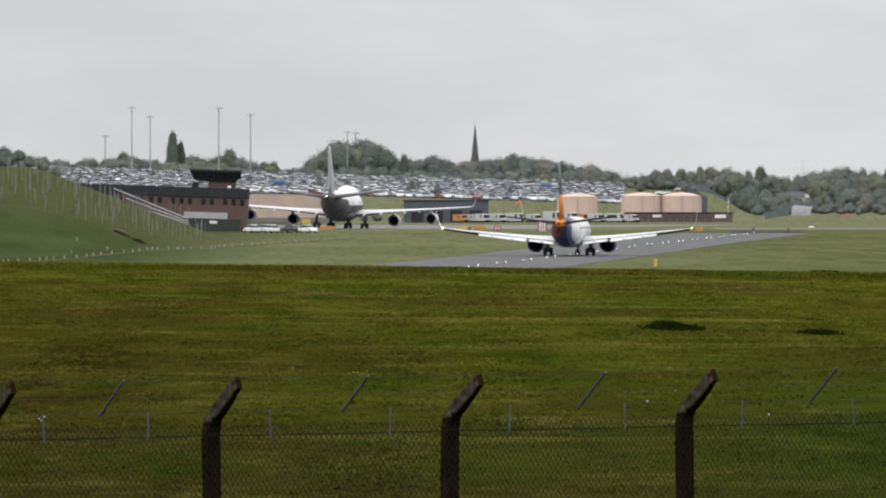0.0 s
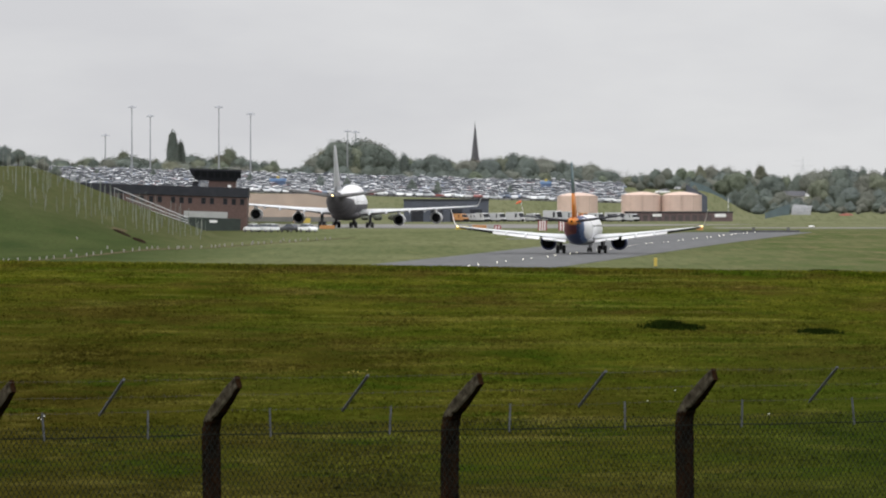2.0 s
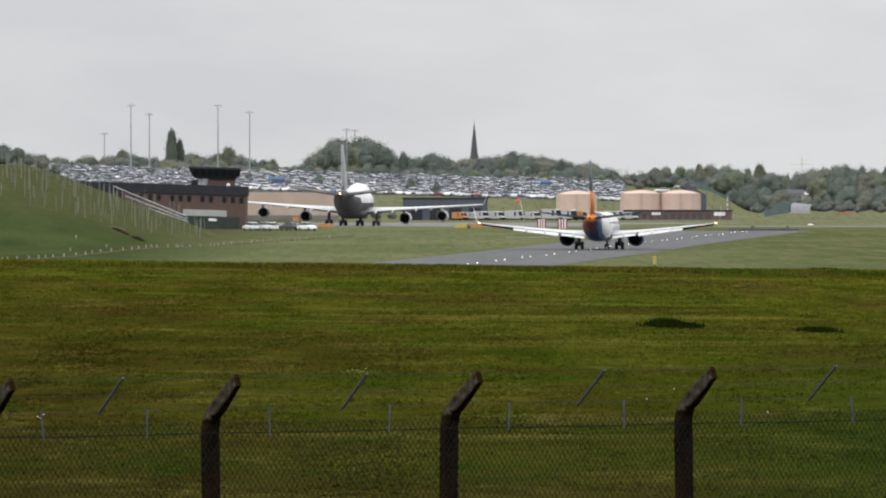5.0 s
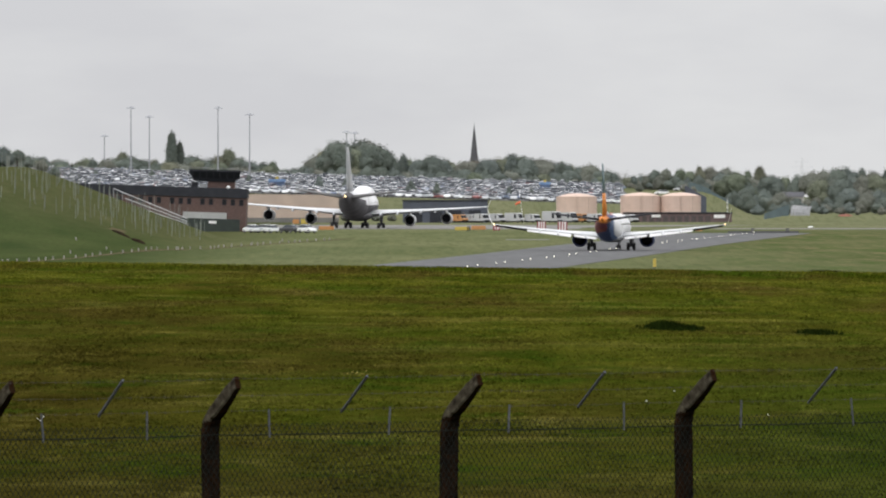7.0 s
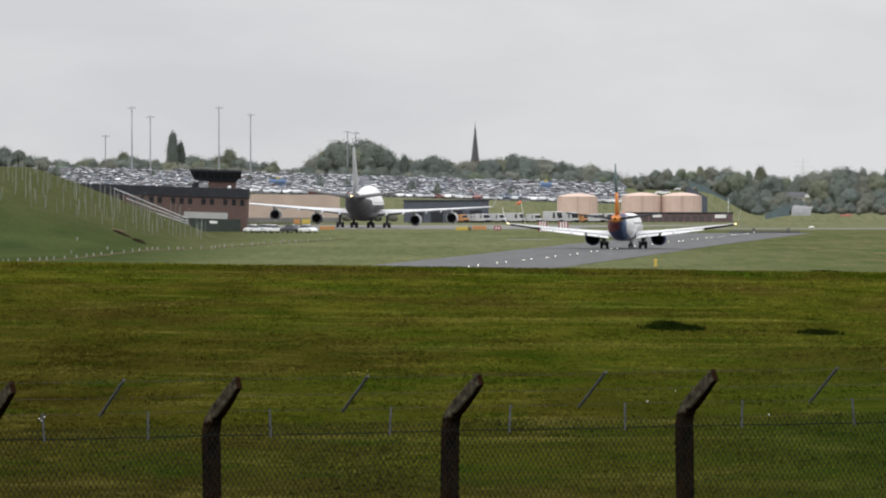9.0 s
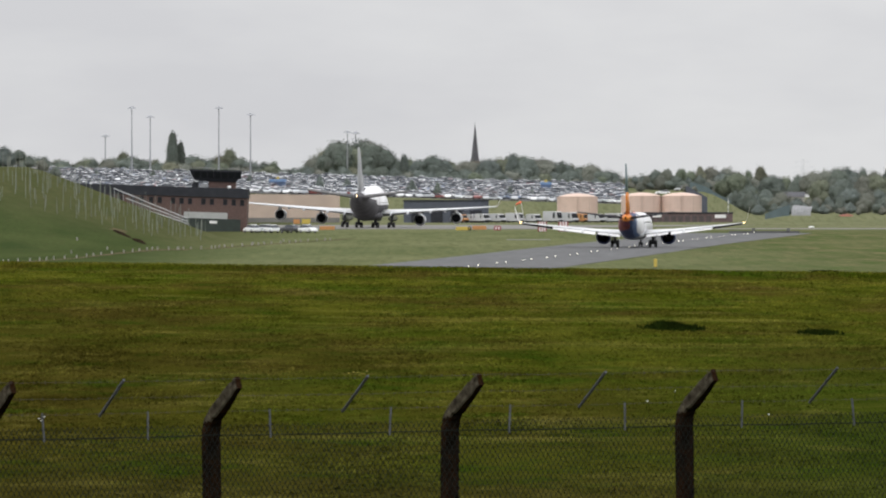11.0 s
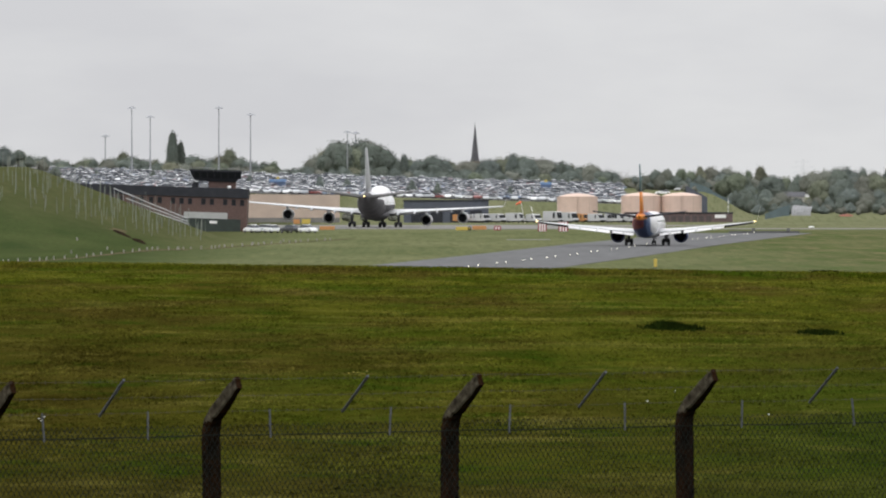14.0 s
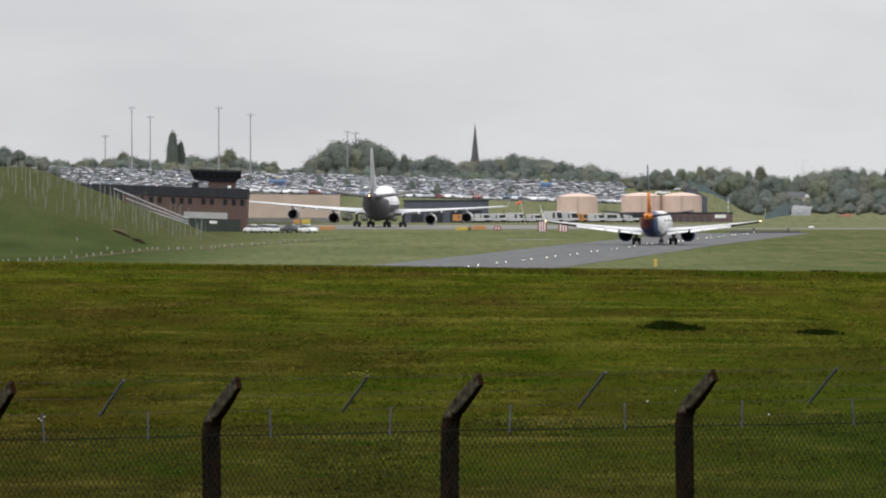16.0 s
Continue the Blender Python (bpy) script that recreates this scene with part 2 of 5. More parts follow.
    green = blend(tex(0.05, (1, 0.2, 1), 88, 7, 0.65), (0.062, 0.074, 0.030), (0.098, 0.102, 0.048), 0.36, 0.66)
    green = blend(tex(0.35, (0.6, 0.06, 1), 97, 8, 0.7), green, (0.128, 0.112, 0.060), 0.50, 0.64, 0.8)
    green = blend(tex(0.3, (0.5, 0.05, 1), 133, 8, 0.7), green, (0.044, 0.072, 0.020), 0.50, 0.64, 0.85)
    # farthest grass is greyer and paler, with distance haze mixed into its colour
    hazed = blend(tex(0.05, (1, 0.3, 1), 120, 7, 0.65), (0.112, 0.120, 0.066), (0.142, 0.143, 0.084), 0.38, 0.64)
    flat = blend(sep.outputs["Y"], blend(sep.outputs["X"], mown, green, 20, 55), hazed, 1750, 1950)
    flat = blend(tex(0.7, (1, 0.035, 1), 401, 8, 0.7), flat, (0.050, 0.062, 0.026), 0.49, 0.68, 0.6)
    flat = blend(tex(0.6, (1, 0.04, 1), 451, 8, 0.7), flat, (0.145, 0.140, 0.072), 0.54, 0.72, 0.6)
    deep = blend(sep.outputs["X"], bank, flat, -44, -24)
    deep = blend(tex(3.0, (1, 0.05, 1), 471, 8, 0.8), deep, (0.040, 0.048, 0.020), 0.52, 0.72, 0.55)
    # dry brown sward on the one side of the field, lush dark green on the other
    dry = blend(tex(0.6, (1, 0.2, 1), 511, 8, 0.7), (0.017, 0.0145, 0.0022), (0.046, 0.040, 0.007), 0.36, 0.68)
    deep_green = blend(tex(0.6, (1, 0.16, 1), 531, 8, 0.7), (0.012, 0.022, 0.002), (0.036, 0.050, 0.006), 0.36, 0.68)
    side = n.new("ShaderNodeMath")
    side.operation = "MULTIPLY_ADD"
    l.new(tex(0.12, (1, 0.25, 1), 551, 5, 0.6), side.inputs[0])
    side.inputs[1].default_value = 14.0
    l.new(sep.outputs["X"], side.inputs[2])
    lower = blend(sep.outputs["Y"], uncut_vignette, rough, 40, 300)
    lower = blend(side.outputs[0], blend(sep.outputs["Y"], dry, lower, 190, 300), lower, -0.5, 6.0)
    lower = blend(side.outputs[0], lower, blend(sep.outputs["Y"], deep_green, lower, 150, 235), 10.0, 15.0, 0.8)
    lower = blend(tex(0.8, (0.4, 0.25, 1), 301, 8, 0.7), lower, (0.105, 0.092, 0.022), 0.55, 0.70, 0.55)
    lower = blend(tex(0.8, (0.5, 0.22, 1), 351, 8, 0.7), lower, (0.014, 0.031, 0.002), 0.52, 0.66, 0.65)
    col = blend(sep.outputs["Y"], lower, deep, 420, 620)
    if tufts:
        # each tuft differs a little from the next
        geo = n.new("ShaderNodeNewGeometry")
        rr = n.new("ShaderNodeMapRange")
        rr.inputs[3].default_value, rr.inputs[4].default_value = 1 - tufts, 1 + tufts * 1.35
        l.new(geo.outputs["Random Per Island"], rr.inputs[0])
        hsv = n.new("ShaderNodeHueSaturation")
        l.new(rr.outputs[0], hsv.inputs["Value"])
        l.new(col, hsv.inputs["Color"])
        col = hsv.outputs[0]
    l.new(col, p.inputs["Base Color"])
    b = n.new("ShaderNodeBump")
    b.inputs["Strength"].default_value, b.inputs["Distance"].default_value = 0.5, 0.1
    l.new(tex(3.0, (1, 1, 1)), b.inputs["Height"])
    l.new(b.outputs[0], p.inputs["Normal"])
    return m


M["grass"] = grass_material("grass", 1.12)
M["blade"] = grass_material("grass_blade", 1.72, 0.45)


# ---------- mesh helpers ----------
def mesh_of(bm, name, mats, smooth=False):
    me = bpy.data.meshes.new(name)
    bmesh.ops.recalc_face_normals(bm, faces=bm.faces)
    bm.to_mesh(me)
    bm.free()
    for m in (mats if isinstance(mats, (list, tuple)) else [mats]):
        me.materials.append(m)
    if smooth:
        for poly in me.polygons:
            poly.use_smooth = True
    return me


def part(name, bm, mat, parent=None, label="", smooth=False):
    """Link a bmesh, or a mesh that is shared, as one object under a thing or a part."""
    me = bm if isinstance(bm, bpy.types.Mesh) else mesh_of(bm, name, mat, smooth)
    ob = new(name, me)
    if parent:
        ob.parent = parent
    if label:
        tagged(ob, label)
    return ob


def thing(name, label, category, at=None, group="", kind=""):
    ob = new(name)
    if at is not None:
        ob.matrix_basis = at
    return tagged(ob, label, category, group, kind)


def box(bm, x0, x1, y0, y1, z0, z1, bevel=0.0, mat=0):
    r = bmesh.ops.create_cube(bm, size=1, matrix=Matrix.Translation(((x0 + x1) / 2, (y0 + y1) / 2, (z0 + z1) / 2)) @ Matrix.Diagonal((x1 - x0, y1 - y0, z1 - z0, 1)))
    vs = r["verts"]
    fs = {f for v in vs for f in v.link_faces}
    for f in fs:
        f.material_index = mat
    if bevel:
        es = {e for v in vs for e in v.link_edges}
        bmesh.ops.bevel(bm, geom=list(es), offset=bevel, segments=1, affect="EDGES")
    return bm


def boxed(*a, bevel=0.0):
    return box(bmesh.new(), *a, bevel=bevel)


def rod(bm, a, b, r0, r1=None, n=8):
    a, b = Vector(a), Vector(b)
    d = b - a
    m = Matrix.Translation((a + b) / 2) @ d.to_track_quat("Z", "Y").to_matrix().to_4x4()
    bmesh.ops.create_cone(bm, segments=n, radius1=r0, radius2=r0 if r1 is None else r1, depth=d.length, cap_ends=True, matrix=m)
    return bm


def loft(bm, rings, caps=True, mat=0):
    """Skin a row of rings of equal length."""
    rows = [[bm.verts.new(p) for p in ring] for ring in rings]
    n = len(rows[0])
    for a, b in zip(rows, rows[1:]):
        for i in range(n):
            f = bm.faces.new((a[i], a[(i + 1) % n], b[(i + 1) % n], b[i]))
            f.material_index = mat
    if caps:
        for r in (rows[0], rows[-1]):
            bm.faces.new(r).material_index = mat
    return bm


def oval(y, w, h, z, n=20, x=0.0):
    return [(x + w * math.cos(2 * math.pi * i / n), y, z + h * math.sin(2 * math.pi * i / n)) for i in range(n)]


def round_rings(stations, n=20, x=0.0):
    """stations: y, half width, half height, centre z."""
    return [oval(y, w, h, z, n, x) for y, w, h, z in stations]


def foil(lead, chord, thick):
    """A wing section in its own plane: distance along the chord and height, from the leading edge."""
    s = ((0, 0), (0.03, 0.45), (0.12, 0.85), (0.35, 1.0), (0.65, 0.7), (1.0, 0.06), (1.0, -0.06), (0.65, -0.35), (0.35, -0.6), (0.12, -0.55), (0.03, -0.35))
    return [(lead - u * chord, v * thick * chord * 0.55) for u, v in s]


def wing_rings(stations, side):
    """stations: span, height, leading edge y, chord, thickness."""
    return [[(side * x, y, z + v) for y, v in foil(lead, chord, th)] for x, z, lead, chord, th in stations]


def fin_rings(stations):
    """stations: height, leading edge y, chord, thickness."""
    return [[(v, y, z) for y, v in foil(lead, chord, th)] for z, lead, chord, th in stations]


# ---------- ground ----------
PROFILE = ((-200, 9.2), (0, 8.6), (60, 6.6), (107, 5.3), (220, 5.97), (330, 6.74), (345, 6.55), (380, 5.95), (430, 4.95), (650, 1.2), (820, 0.1), (900, 0.0),
           (1140, 0.0), (1330, 0.15), (1640, 0.0), (1980, -0.93), (2330, -1.0), (6000, -1.0))
PY, PZ = [p[0] for p in PROFILE], [p[1] for p in PROFILE]


def step(a, b, v):
    u = min(1.0, max(0.0, (v - a) / (b - a)))
    return u * u * (3 - 2 * u)


def ground(x, y):
    z = float(np.interp(y, PY, PZ))
    if y < 600:
        fade = step(100, 130, y)
        z += fade * (0.05 * noise.noise((x * 0.12, y * 0.03, 1)) + 0.03 * noise.noise((x * 0.5, y * 0.1, 5))) - 0.012 * x * step(150, 330, y) * (1 if y < 430 else 0.6)
    if x < -30 and 900 < y < 1800:
        h = 0.375 * max(0.0, -x - 36.5 + 1.5 * noise.noise((y * 0.02, 3, 0)))
        h = min(h, 12.4)
        z += h * step(1090, 1400, y) * (1 - step(1425, 1490, y))
    if y > 2330:
        terrace = 5.05 - 0.029 * max(-300, min(x, 62)) + 0.023 * (min(y, 2655) - 2450)
        if x > 55:
            terrace = terrace + (7.2 - terrace) * step(55, 68, x)
            terrace = max(-1.0, terrace - 8.2 * step(73, 94, x))
        up = step(2335, 2440, y) * (1 - 0.5 * step(2665, 2760, y))
        z = z + (terrace - z) * up
    if y > 2280 and x > 84:
        z += 1.5 * step(86, 97, x) * step(2285, 2345, y)
    return z


def ground_sheet():
    xs = [-2500, -1500, -900, -500, -320, -240, -190] + [-160 + 2.5 * i for i in range(115)] + [150, 190, 240, 320, 500, 900, 1500, 2500]
    ys = [-200, -100, -40, 0, 20, 40, 60, 80, 95] + [105 + 5 * i for i in range(60)] + [405 + 10 * i for i in range(260)] + [3010 + 60 * i for i in range(33)] + [5600]
    verts = [(x, y, ground(x, y)) for y in ys for x in xs]
    n = len(xs)
    faces = [(j * n + i, j * n + i + 1, (j + 1) * n + i + 1, (j + 1) * n + i) for j in range(len(ys) - 1) for i in range(n - 1)]
    me = bpy.data.meshes.new("ground")
    me.from_pydata(verts, [], faces)
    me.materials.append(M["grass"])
    for poly in me.polygons:
        poly.use_smooth = True
    return tagged(new("ground", me), "wide airfield grass, rough by the fence and mown beyond", "ground", kind="structure")


ground_sheet()


def taxi_x(y):
    return 0.089 * y - 84.4


def strip(name, label, ys, left, right, mat, lift=0.05, category="taxiway"):
    """A paved strip that lies on the ground, with a thickness of its own."""
    bm = bmesh.new()
    rings = []
    for y in ys:
        a, b = left(y), right(y)
        rings.append([(a, y, ground(a, y) - 0.2), (a, y, ground(a, y) + lift), (b, y, ground(b, y) + lift), (b, y, ground(b, y) - 0.2)])
    loft(bm, rings)
    return tagged(part(name, bm, mat), label, category, kind="structure")


strip("road_taxiway", "long grey asphalt taxiway running away through the grass", [705 + 10 * i for i in range(94)] + [1640], lambda y: taxi_x(y) - 14.5, lambda y: taxi_x(y) + 10.0, M["asphalt"])
strip("road_apron", "pale concrete apron taxiway beyond the grass", [1905 + 10 * i for i in range(22)], lambda y: -54, lambda y: 32 + max(0, y - 2000) * 0.4, M["concrete"])
strip("road_service_path", "short pale concrete path in the grass", [1438, 1444, 1450], lambda y: 10.8, lambda y: 18.2, M["concrete"], category="path")
strip("road_runway", "distant grey runway strip beyond the grass", [1895 + 10 * i for i in range(7)], lambda y: 62, lambda y: 420, M["concrete"])


# ---------- aircraft ----------
def wheel_mesh(r, w, name="wheel"):
    bm = bmesh.new()
    n = 16
    prof = ((-w / 2, r * 0.55), (-w / 2, r * 0.86), (-w * 0.36, r), (w * 0.36, r), (w / 2, r * 0.86), (w / 2, r * 0.55))
    loft(bm, [[(x, rr * math.cos(2 * math.pi * i / n), rr * math.sin(2 * math.pi * i / n)) for i in range(n)] for x, rr in prof], caps=False)
    for s in (-1, 1):
        rim = [bm.verts.new((s * w * 0.42, r * 0.56 * math.cos(2 * math.pi * i / n), r * 0.56 * math.sin(2 * math.pi * i / n))) for i in range(n)]
        bm.faces.new(rim).material_index = 1
    return mesh_of(bm, name, [M["tyre"], M["rim"]])


SPINNING = []


def undercarriage(plane, name, x, y, top, r, w, pairs, track, lean=0.0):
    """A leg with its axles and wheels. pairs: the axles' places along y."""
    bm = bmesh.new()
    rod(bm, (x, y, r), (x + lean, y, top), 0.18 * r / 0.5, 0.24 * r / 0.5, 10)
    rod(bm, (x, y + 0.05, r + 0.15), (x + lean, y + (top - r) * 0.6, top), 0.07, 0.07, 6)
    for py in pairs:
        rod(bm, (x - track, y + py, r), (x + track, y + py, r), 0.09, 0.09, 8)
    if len(pairs) > 1:
        rod(bm, (x, y + min(pairs), r), (x, y + max(pairs), r), 0.14, 0.14, 8)
    leg = part(name, bm, M["gear_grey"], plane, "grey metal undercarriage leg")
    part("gear_door", boxed(x + (0.35 if x >= 0 else -0.35) - 0.03, x + (0.35 if x >= 0 else -0.35) + 0.03, y - 0.6, y + 0.6, r + 0.5, top), M["gear_grey"], leg)
    me = wheel_mesh(r, w)
    for py in pairs:
        for s in (-1, 1):
            ob = part("wheel", me, None, leg, "black rubber tyre on a grey hub")
            ob.matrix_basis = Matrix.Translation((x + s * track, y + py, r))
            SPINNING.append((plane, ob, r))
    return leg


def engine(plane, x, y, z, r, length, mat, pylon_top):
    """A fan engine: cowl with an open back, dark core and exhaust cone, on its pylon."""
    rings = [oval(y + length * 0.5, r * 0.84, r * 0.84, z, 24, x), oval(y + length * 0.47, r * 0.95, r * 0.95, z, 24, x), oval(y + length * 0.28, r, r, z, 24, x),
             oval(y - length * 0.1, r * 0.98, r * 0.98, z, 24, x), oval(y - length * 0.34, r * 0.84, r * 0.84, z, 24, x),
             oval(y - length * 0.33, r * 0.78, r * 0.78, z, 24, x), oval(y - length * 0.1, r * 0.74, r * 0.74, z, 24, x)]
    bm = loft(bmesh.new(), rings)
    cowl = part("engine", bm, mat, plane, "turbofan engine cowl with a dark exhaust", smooth=True)
    core = loft(bmesh.new(), [oval(y - length * 0.1, r * 0.72, r * 0.72, z, 20, x), oval(y - length * 0.3, r * 0.62, r * 0.62, z, 20, x), oval(y - length * 0.5, r * 0.42, r * 0.42, z, 20, x),
                              oval(y - length * 0.48, r * 0.36, r * 0.36, z, 20, x), oval(y - length * 0.62, r * 0.06, r * 0.06, z, 20, x)])
    part("exhaust", core, M["engine_dark"], cowl, "dark exhaust cone", smooth=True)
    py = loft(bmesh.new(), [[(x - 0.16, y + length * 0.3, z + r * 0.8), (x + 0.16, y + length * 0.3, z + r * 0.8), (x + 0.12, y - length * 0.75, z + r * 0.9), (x - 0.12, y - length * 0.75, z + r * 0.9)],
                            [(x - 0.16, y + length * 0.05, pylon_top), (x + 0.16, y + length * 0.05, pylon_top), (x + 0.12, y - length * 0.85, pylon_top), (x - 0.12, y - length * 0.85, pylon_top)]])
    part("pylon", py, mat, cowl)
    return cowl


def lamp_bead(plane, name, p, r, mat, label):
    bm = bmesh.new()
    bmesh.ops.create_icosphere(bm, subdivisions=1, radius=r, matrix=Matrix.Translation(p))
    return part(name, bm, mat, plane, label)


def window_row(plane, y0, y1, pitch, x, z, mat_w=0.26, mat_h=0.36):
    """Cabin windows on both sides, one pane each."""
    me = mesh_of(boxed(-0.006, 0.006, -mat_w / 2, mat_w / 2, -mat_h / 2, mat_h / 2, bevel=0.003), "cabin_window", M["glass"])
    y = y0
    while y < y1:
        for s in (-1, 1):
            ob = part("cabin_window", me, None, plane)
            ob.matrix_basis = Matrix.Translation((s * x, y, z))
        y += pitch


def twinjet():
    """A twin-engined airliner, white with a navy and orange tail, seen from behind."""
    plane = thing("airliner", "white twin-engined airliner with orange and navy tail taxiing away", "airplane")
    st = ((20.3, 0.05, 0.05, 2.75), (19.9, 0.55, 0.5, 2.8), (18.9, 1.15, 1.1, 2.95), (17.2, 1.65, 1.7, 3.15), (15.0, 1.86, 1.98, 3.25), (8, 1.88, 2.0, 3.25), (-2, 1.88, 2.0, 3.25), (-5.5, 1.88, 1.98, 3.28))
    part("fuselage", loft(bmesh.new(), round_rings(st, 28)), M["white_paint"], plane, "white painted fuselage", smooth=True)
    rear = ((-5.5, 1.883, 1.983, 3.28), (-8.5, 1.80, 1.86, 3.40), (-11.5, 1.56, 1.56, 3.66), (-14.5, 1.14, 1.14, 3.98), (-17.0, 0.66, 0.68, 4.30), (-18.6, 0.32, 0.36, 4.46), (-19.2, 0.12, 0.16, 4.5))
    bm = loft(bmesh.new(), round_rings([(y, *(float(np.interp(-y, [-r[0] for r in rear], [r[c] for r in rear])) for c in (1, 2, 3))) for y in [-5.5 - 0.55 * i for i in range(24)] + [-18.6, -19.2]], 48))
    for f in bm.faces:
        c = f.calc_center_median()
        wave = 0.14 * math.sin(c.z * 2.2 + c.y * 0.5)
        if c.x > 1.18 + wave + max(0, -c.y - 13) * 0.2 and c.y > -16:
            k = 0
        elif c.x > 0.78 + wave and c.y > -16.5 and c.z < 4.7:
            k = 4
        elif c.y < -15.6 and c.z > 4.05 + wave:
            k = 2
        elif c.x < 0.5 + wave and c.z > 2.95 + 1.3 * wave + 0.35 * c.x:
            k = 3
        else:
            k = 1
        f.material_index = k
    part("tail_cone", bm, [M["white_paint"], M["navy"], M["orange"], M["maroon"], M["tail_blue"]], plane, "navy, maroon and orange painted tail cone", smooth=True)
    part("wing_fairing", loft(bmesh.new(), round_rings(((7.5, 0.3, 0.1, 1.65), (5.5, 1.6, 0.65, 1.85), (0, 1.95, 0.75, 1.85), (-4, 1.5, 0.6, 1.85), (-6.5, 0.3, 0.1, 1.7)), 20)), M["grey_paint"], plane, smooth=True)
    for s in (-1, 1):
        w = part("wing", loft(bmesh.new(), wing_rings(((1.2, 1.95, 6.4, 8.4, 0.14), (5.6, 2.42, 3.6, 5.2, 0.125), (11.0, 3.02, 0.7, 3.4, 0.11), (16.7, 3.68, -2.25, 1.65, 0.10)), s)),
                 M["wing_grey"], plane, "pale grey swept wing", smooth=True)
        part("winglet", loft(bmesh.new(), [[(s * (16.7 + u), y, z + v * 0.3) for y, v in foil(lead, ch, 0.08)] for u, z, lead, ch in
                                          ((0, 3.68, -2.25, 1.6), (0.35, 3.92, -2.75, 1.35), (0.62, 4.5, -3.1, 1.1), (0.95, 6.15, -4.2, 0.5))]), M["white_paint"], w, "upswept white winglet", smooth=True)
        for x0, x1, ya, yb, z0, z1 in ((2.0, 5.3, -1.55, -1.35, 2.0, 2.32), (5.7, 12.0, -1.42, -2.6, 2.38, 3.08)):
            fl = loft(bmesh.new(), [[(s * x0, ya + 0.15, z0 + 0.06), (s * x0, ya - 1.15, z0 - 0.42), (s * x0, ya - 1.12, z0 - 0.48), (s * x0, ya + 0.15, z0 - 0.16)],
                                    [(s * x1, yb + 0.15, z1 + 0.04), (s * x1, yb - 0.8, z1 - 0.30), (s * x1, yb - 0.78, z1 - 0.35), (s * x1, yb + 0.15, z1 - 0.12)]])
            part("flap", fl, M["white_paint"], w, "lowered pale trailing-edge flap")
        ai = loft(bmesh.new(), [[(s * 12.1, -2.5, 3.19), (s * 12.1, -3.25, 3.0), (s * 12.1, -3.25, 2.80), (s * 12.1, -2.5, 2.82)], [(s * 16.5, -3.75, 3.70), (s * 16.5, -4.2, 3.58), (s * 16.5, -4.2, 3.46), (s * 16.5, -3.75, 3.44)]])
        part("aileron", ai, M["engine_dark"], w, "dark trailing edge of the outer wing")
        for fx in (3.6, 7.6, 10.2):
            fz = 1.95 + fx * 0.103
            part("flap_track_fairing", loft(bmesh.new(), round_rings(((1.2 - fx * 0.25, 0.05, 0.05, fz), (0.1 - fx * 0.25, 0.17, 0.22, fz - 0.14), (-1.6 - fx * 0.12, 0.15, 0.18, fz - 0.32), (-2.6 - fx * 0.12, 0.03, 0.03, fz - 0.45)), 10, s * fx)), M["wing_grey"], w, smooth=True)
        # dark colour all over the tailplane stands for the shade beneath it
        part("tailplane", loft(bmesh.new(), wing_rings(((0.3, 4.42, -13.6, 4.1, 0.11), (7.15, 5.34, -17.6, 1.5, 0.15)), s)), M["dark_cladding"], plane, "horizontal tailplane coloured dark for its shaded underside", smooth=True)
        engine(plane, s * 4.9, 4.6, 1.56, 1.15, 4.2, M["cowl_blue"], 2.45)
        lamp_bead(plane, "wingtip_lamp", (s * 16.8, -4.1, 3.76), 0.1, M["lamp_warm"], "small glowing warm wingtip lamp")
    fin = loft(bmesh.new(), fin_rings(((4.6, -11.2, 7.0, 0.09), (6.9, -13.1, 5.3, 0.09), (8.3, -14.15, 4.4, 0.09))), mat=0)
    part("fin", fin, M["orange"], plane, "orange lower part of the fin", smooth=True)
    part("fin_top", loft(bmesh.new(), fin_rings(((8.3, -14.15, 4.4, 0.09), (10.4, -15.8, 3.35, 0.085), (12.4, -17.4, 2.3, 0.08), (12.55, -17.7, 1.8, 0.05)))), M["teal"], plane, "dark teal upper part of the fin", smooth=True)
    part("dorsal_fillet", loft(bmesh.new(), [[(0.14, -11.3, 4.9), (-0.14, -11.3, 4.9), (0, -11.6, 6.0)], [(0.03, -6.0, 5.2), (-0.03, -6.0, 5.2), (0, -6.0, 5.32)]]), M["white_paint"], plane)
    part("tail_exhaust", rod(bmesh.new(), (0, -19.1, 4.5), (0, -19.45, 4.52), 0.15, 0.13, 12), M["engine_dark"], plane, "dark tail exhaust outlet")
    lamp_bead(plane, "beacon", (0, 0.5, 5.28), 0.12, M["lamp_red"], "red beacon lamp")
    window_row(plane, -5, 15.0, 0.75, 1.831, 3.7)
    for s in (-1, 1):
        undercarriage(plane, "main_gear", s * 2.86, 0, 2.0, 0.56, 0.40, (0.0,), 0.43)
    undercarriage(plane, "nose_gear", 0, 15.6, 1.7, 0.35, 0.22, (0.0,), 0.22)
    return plane


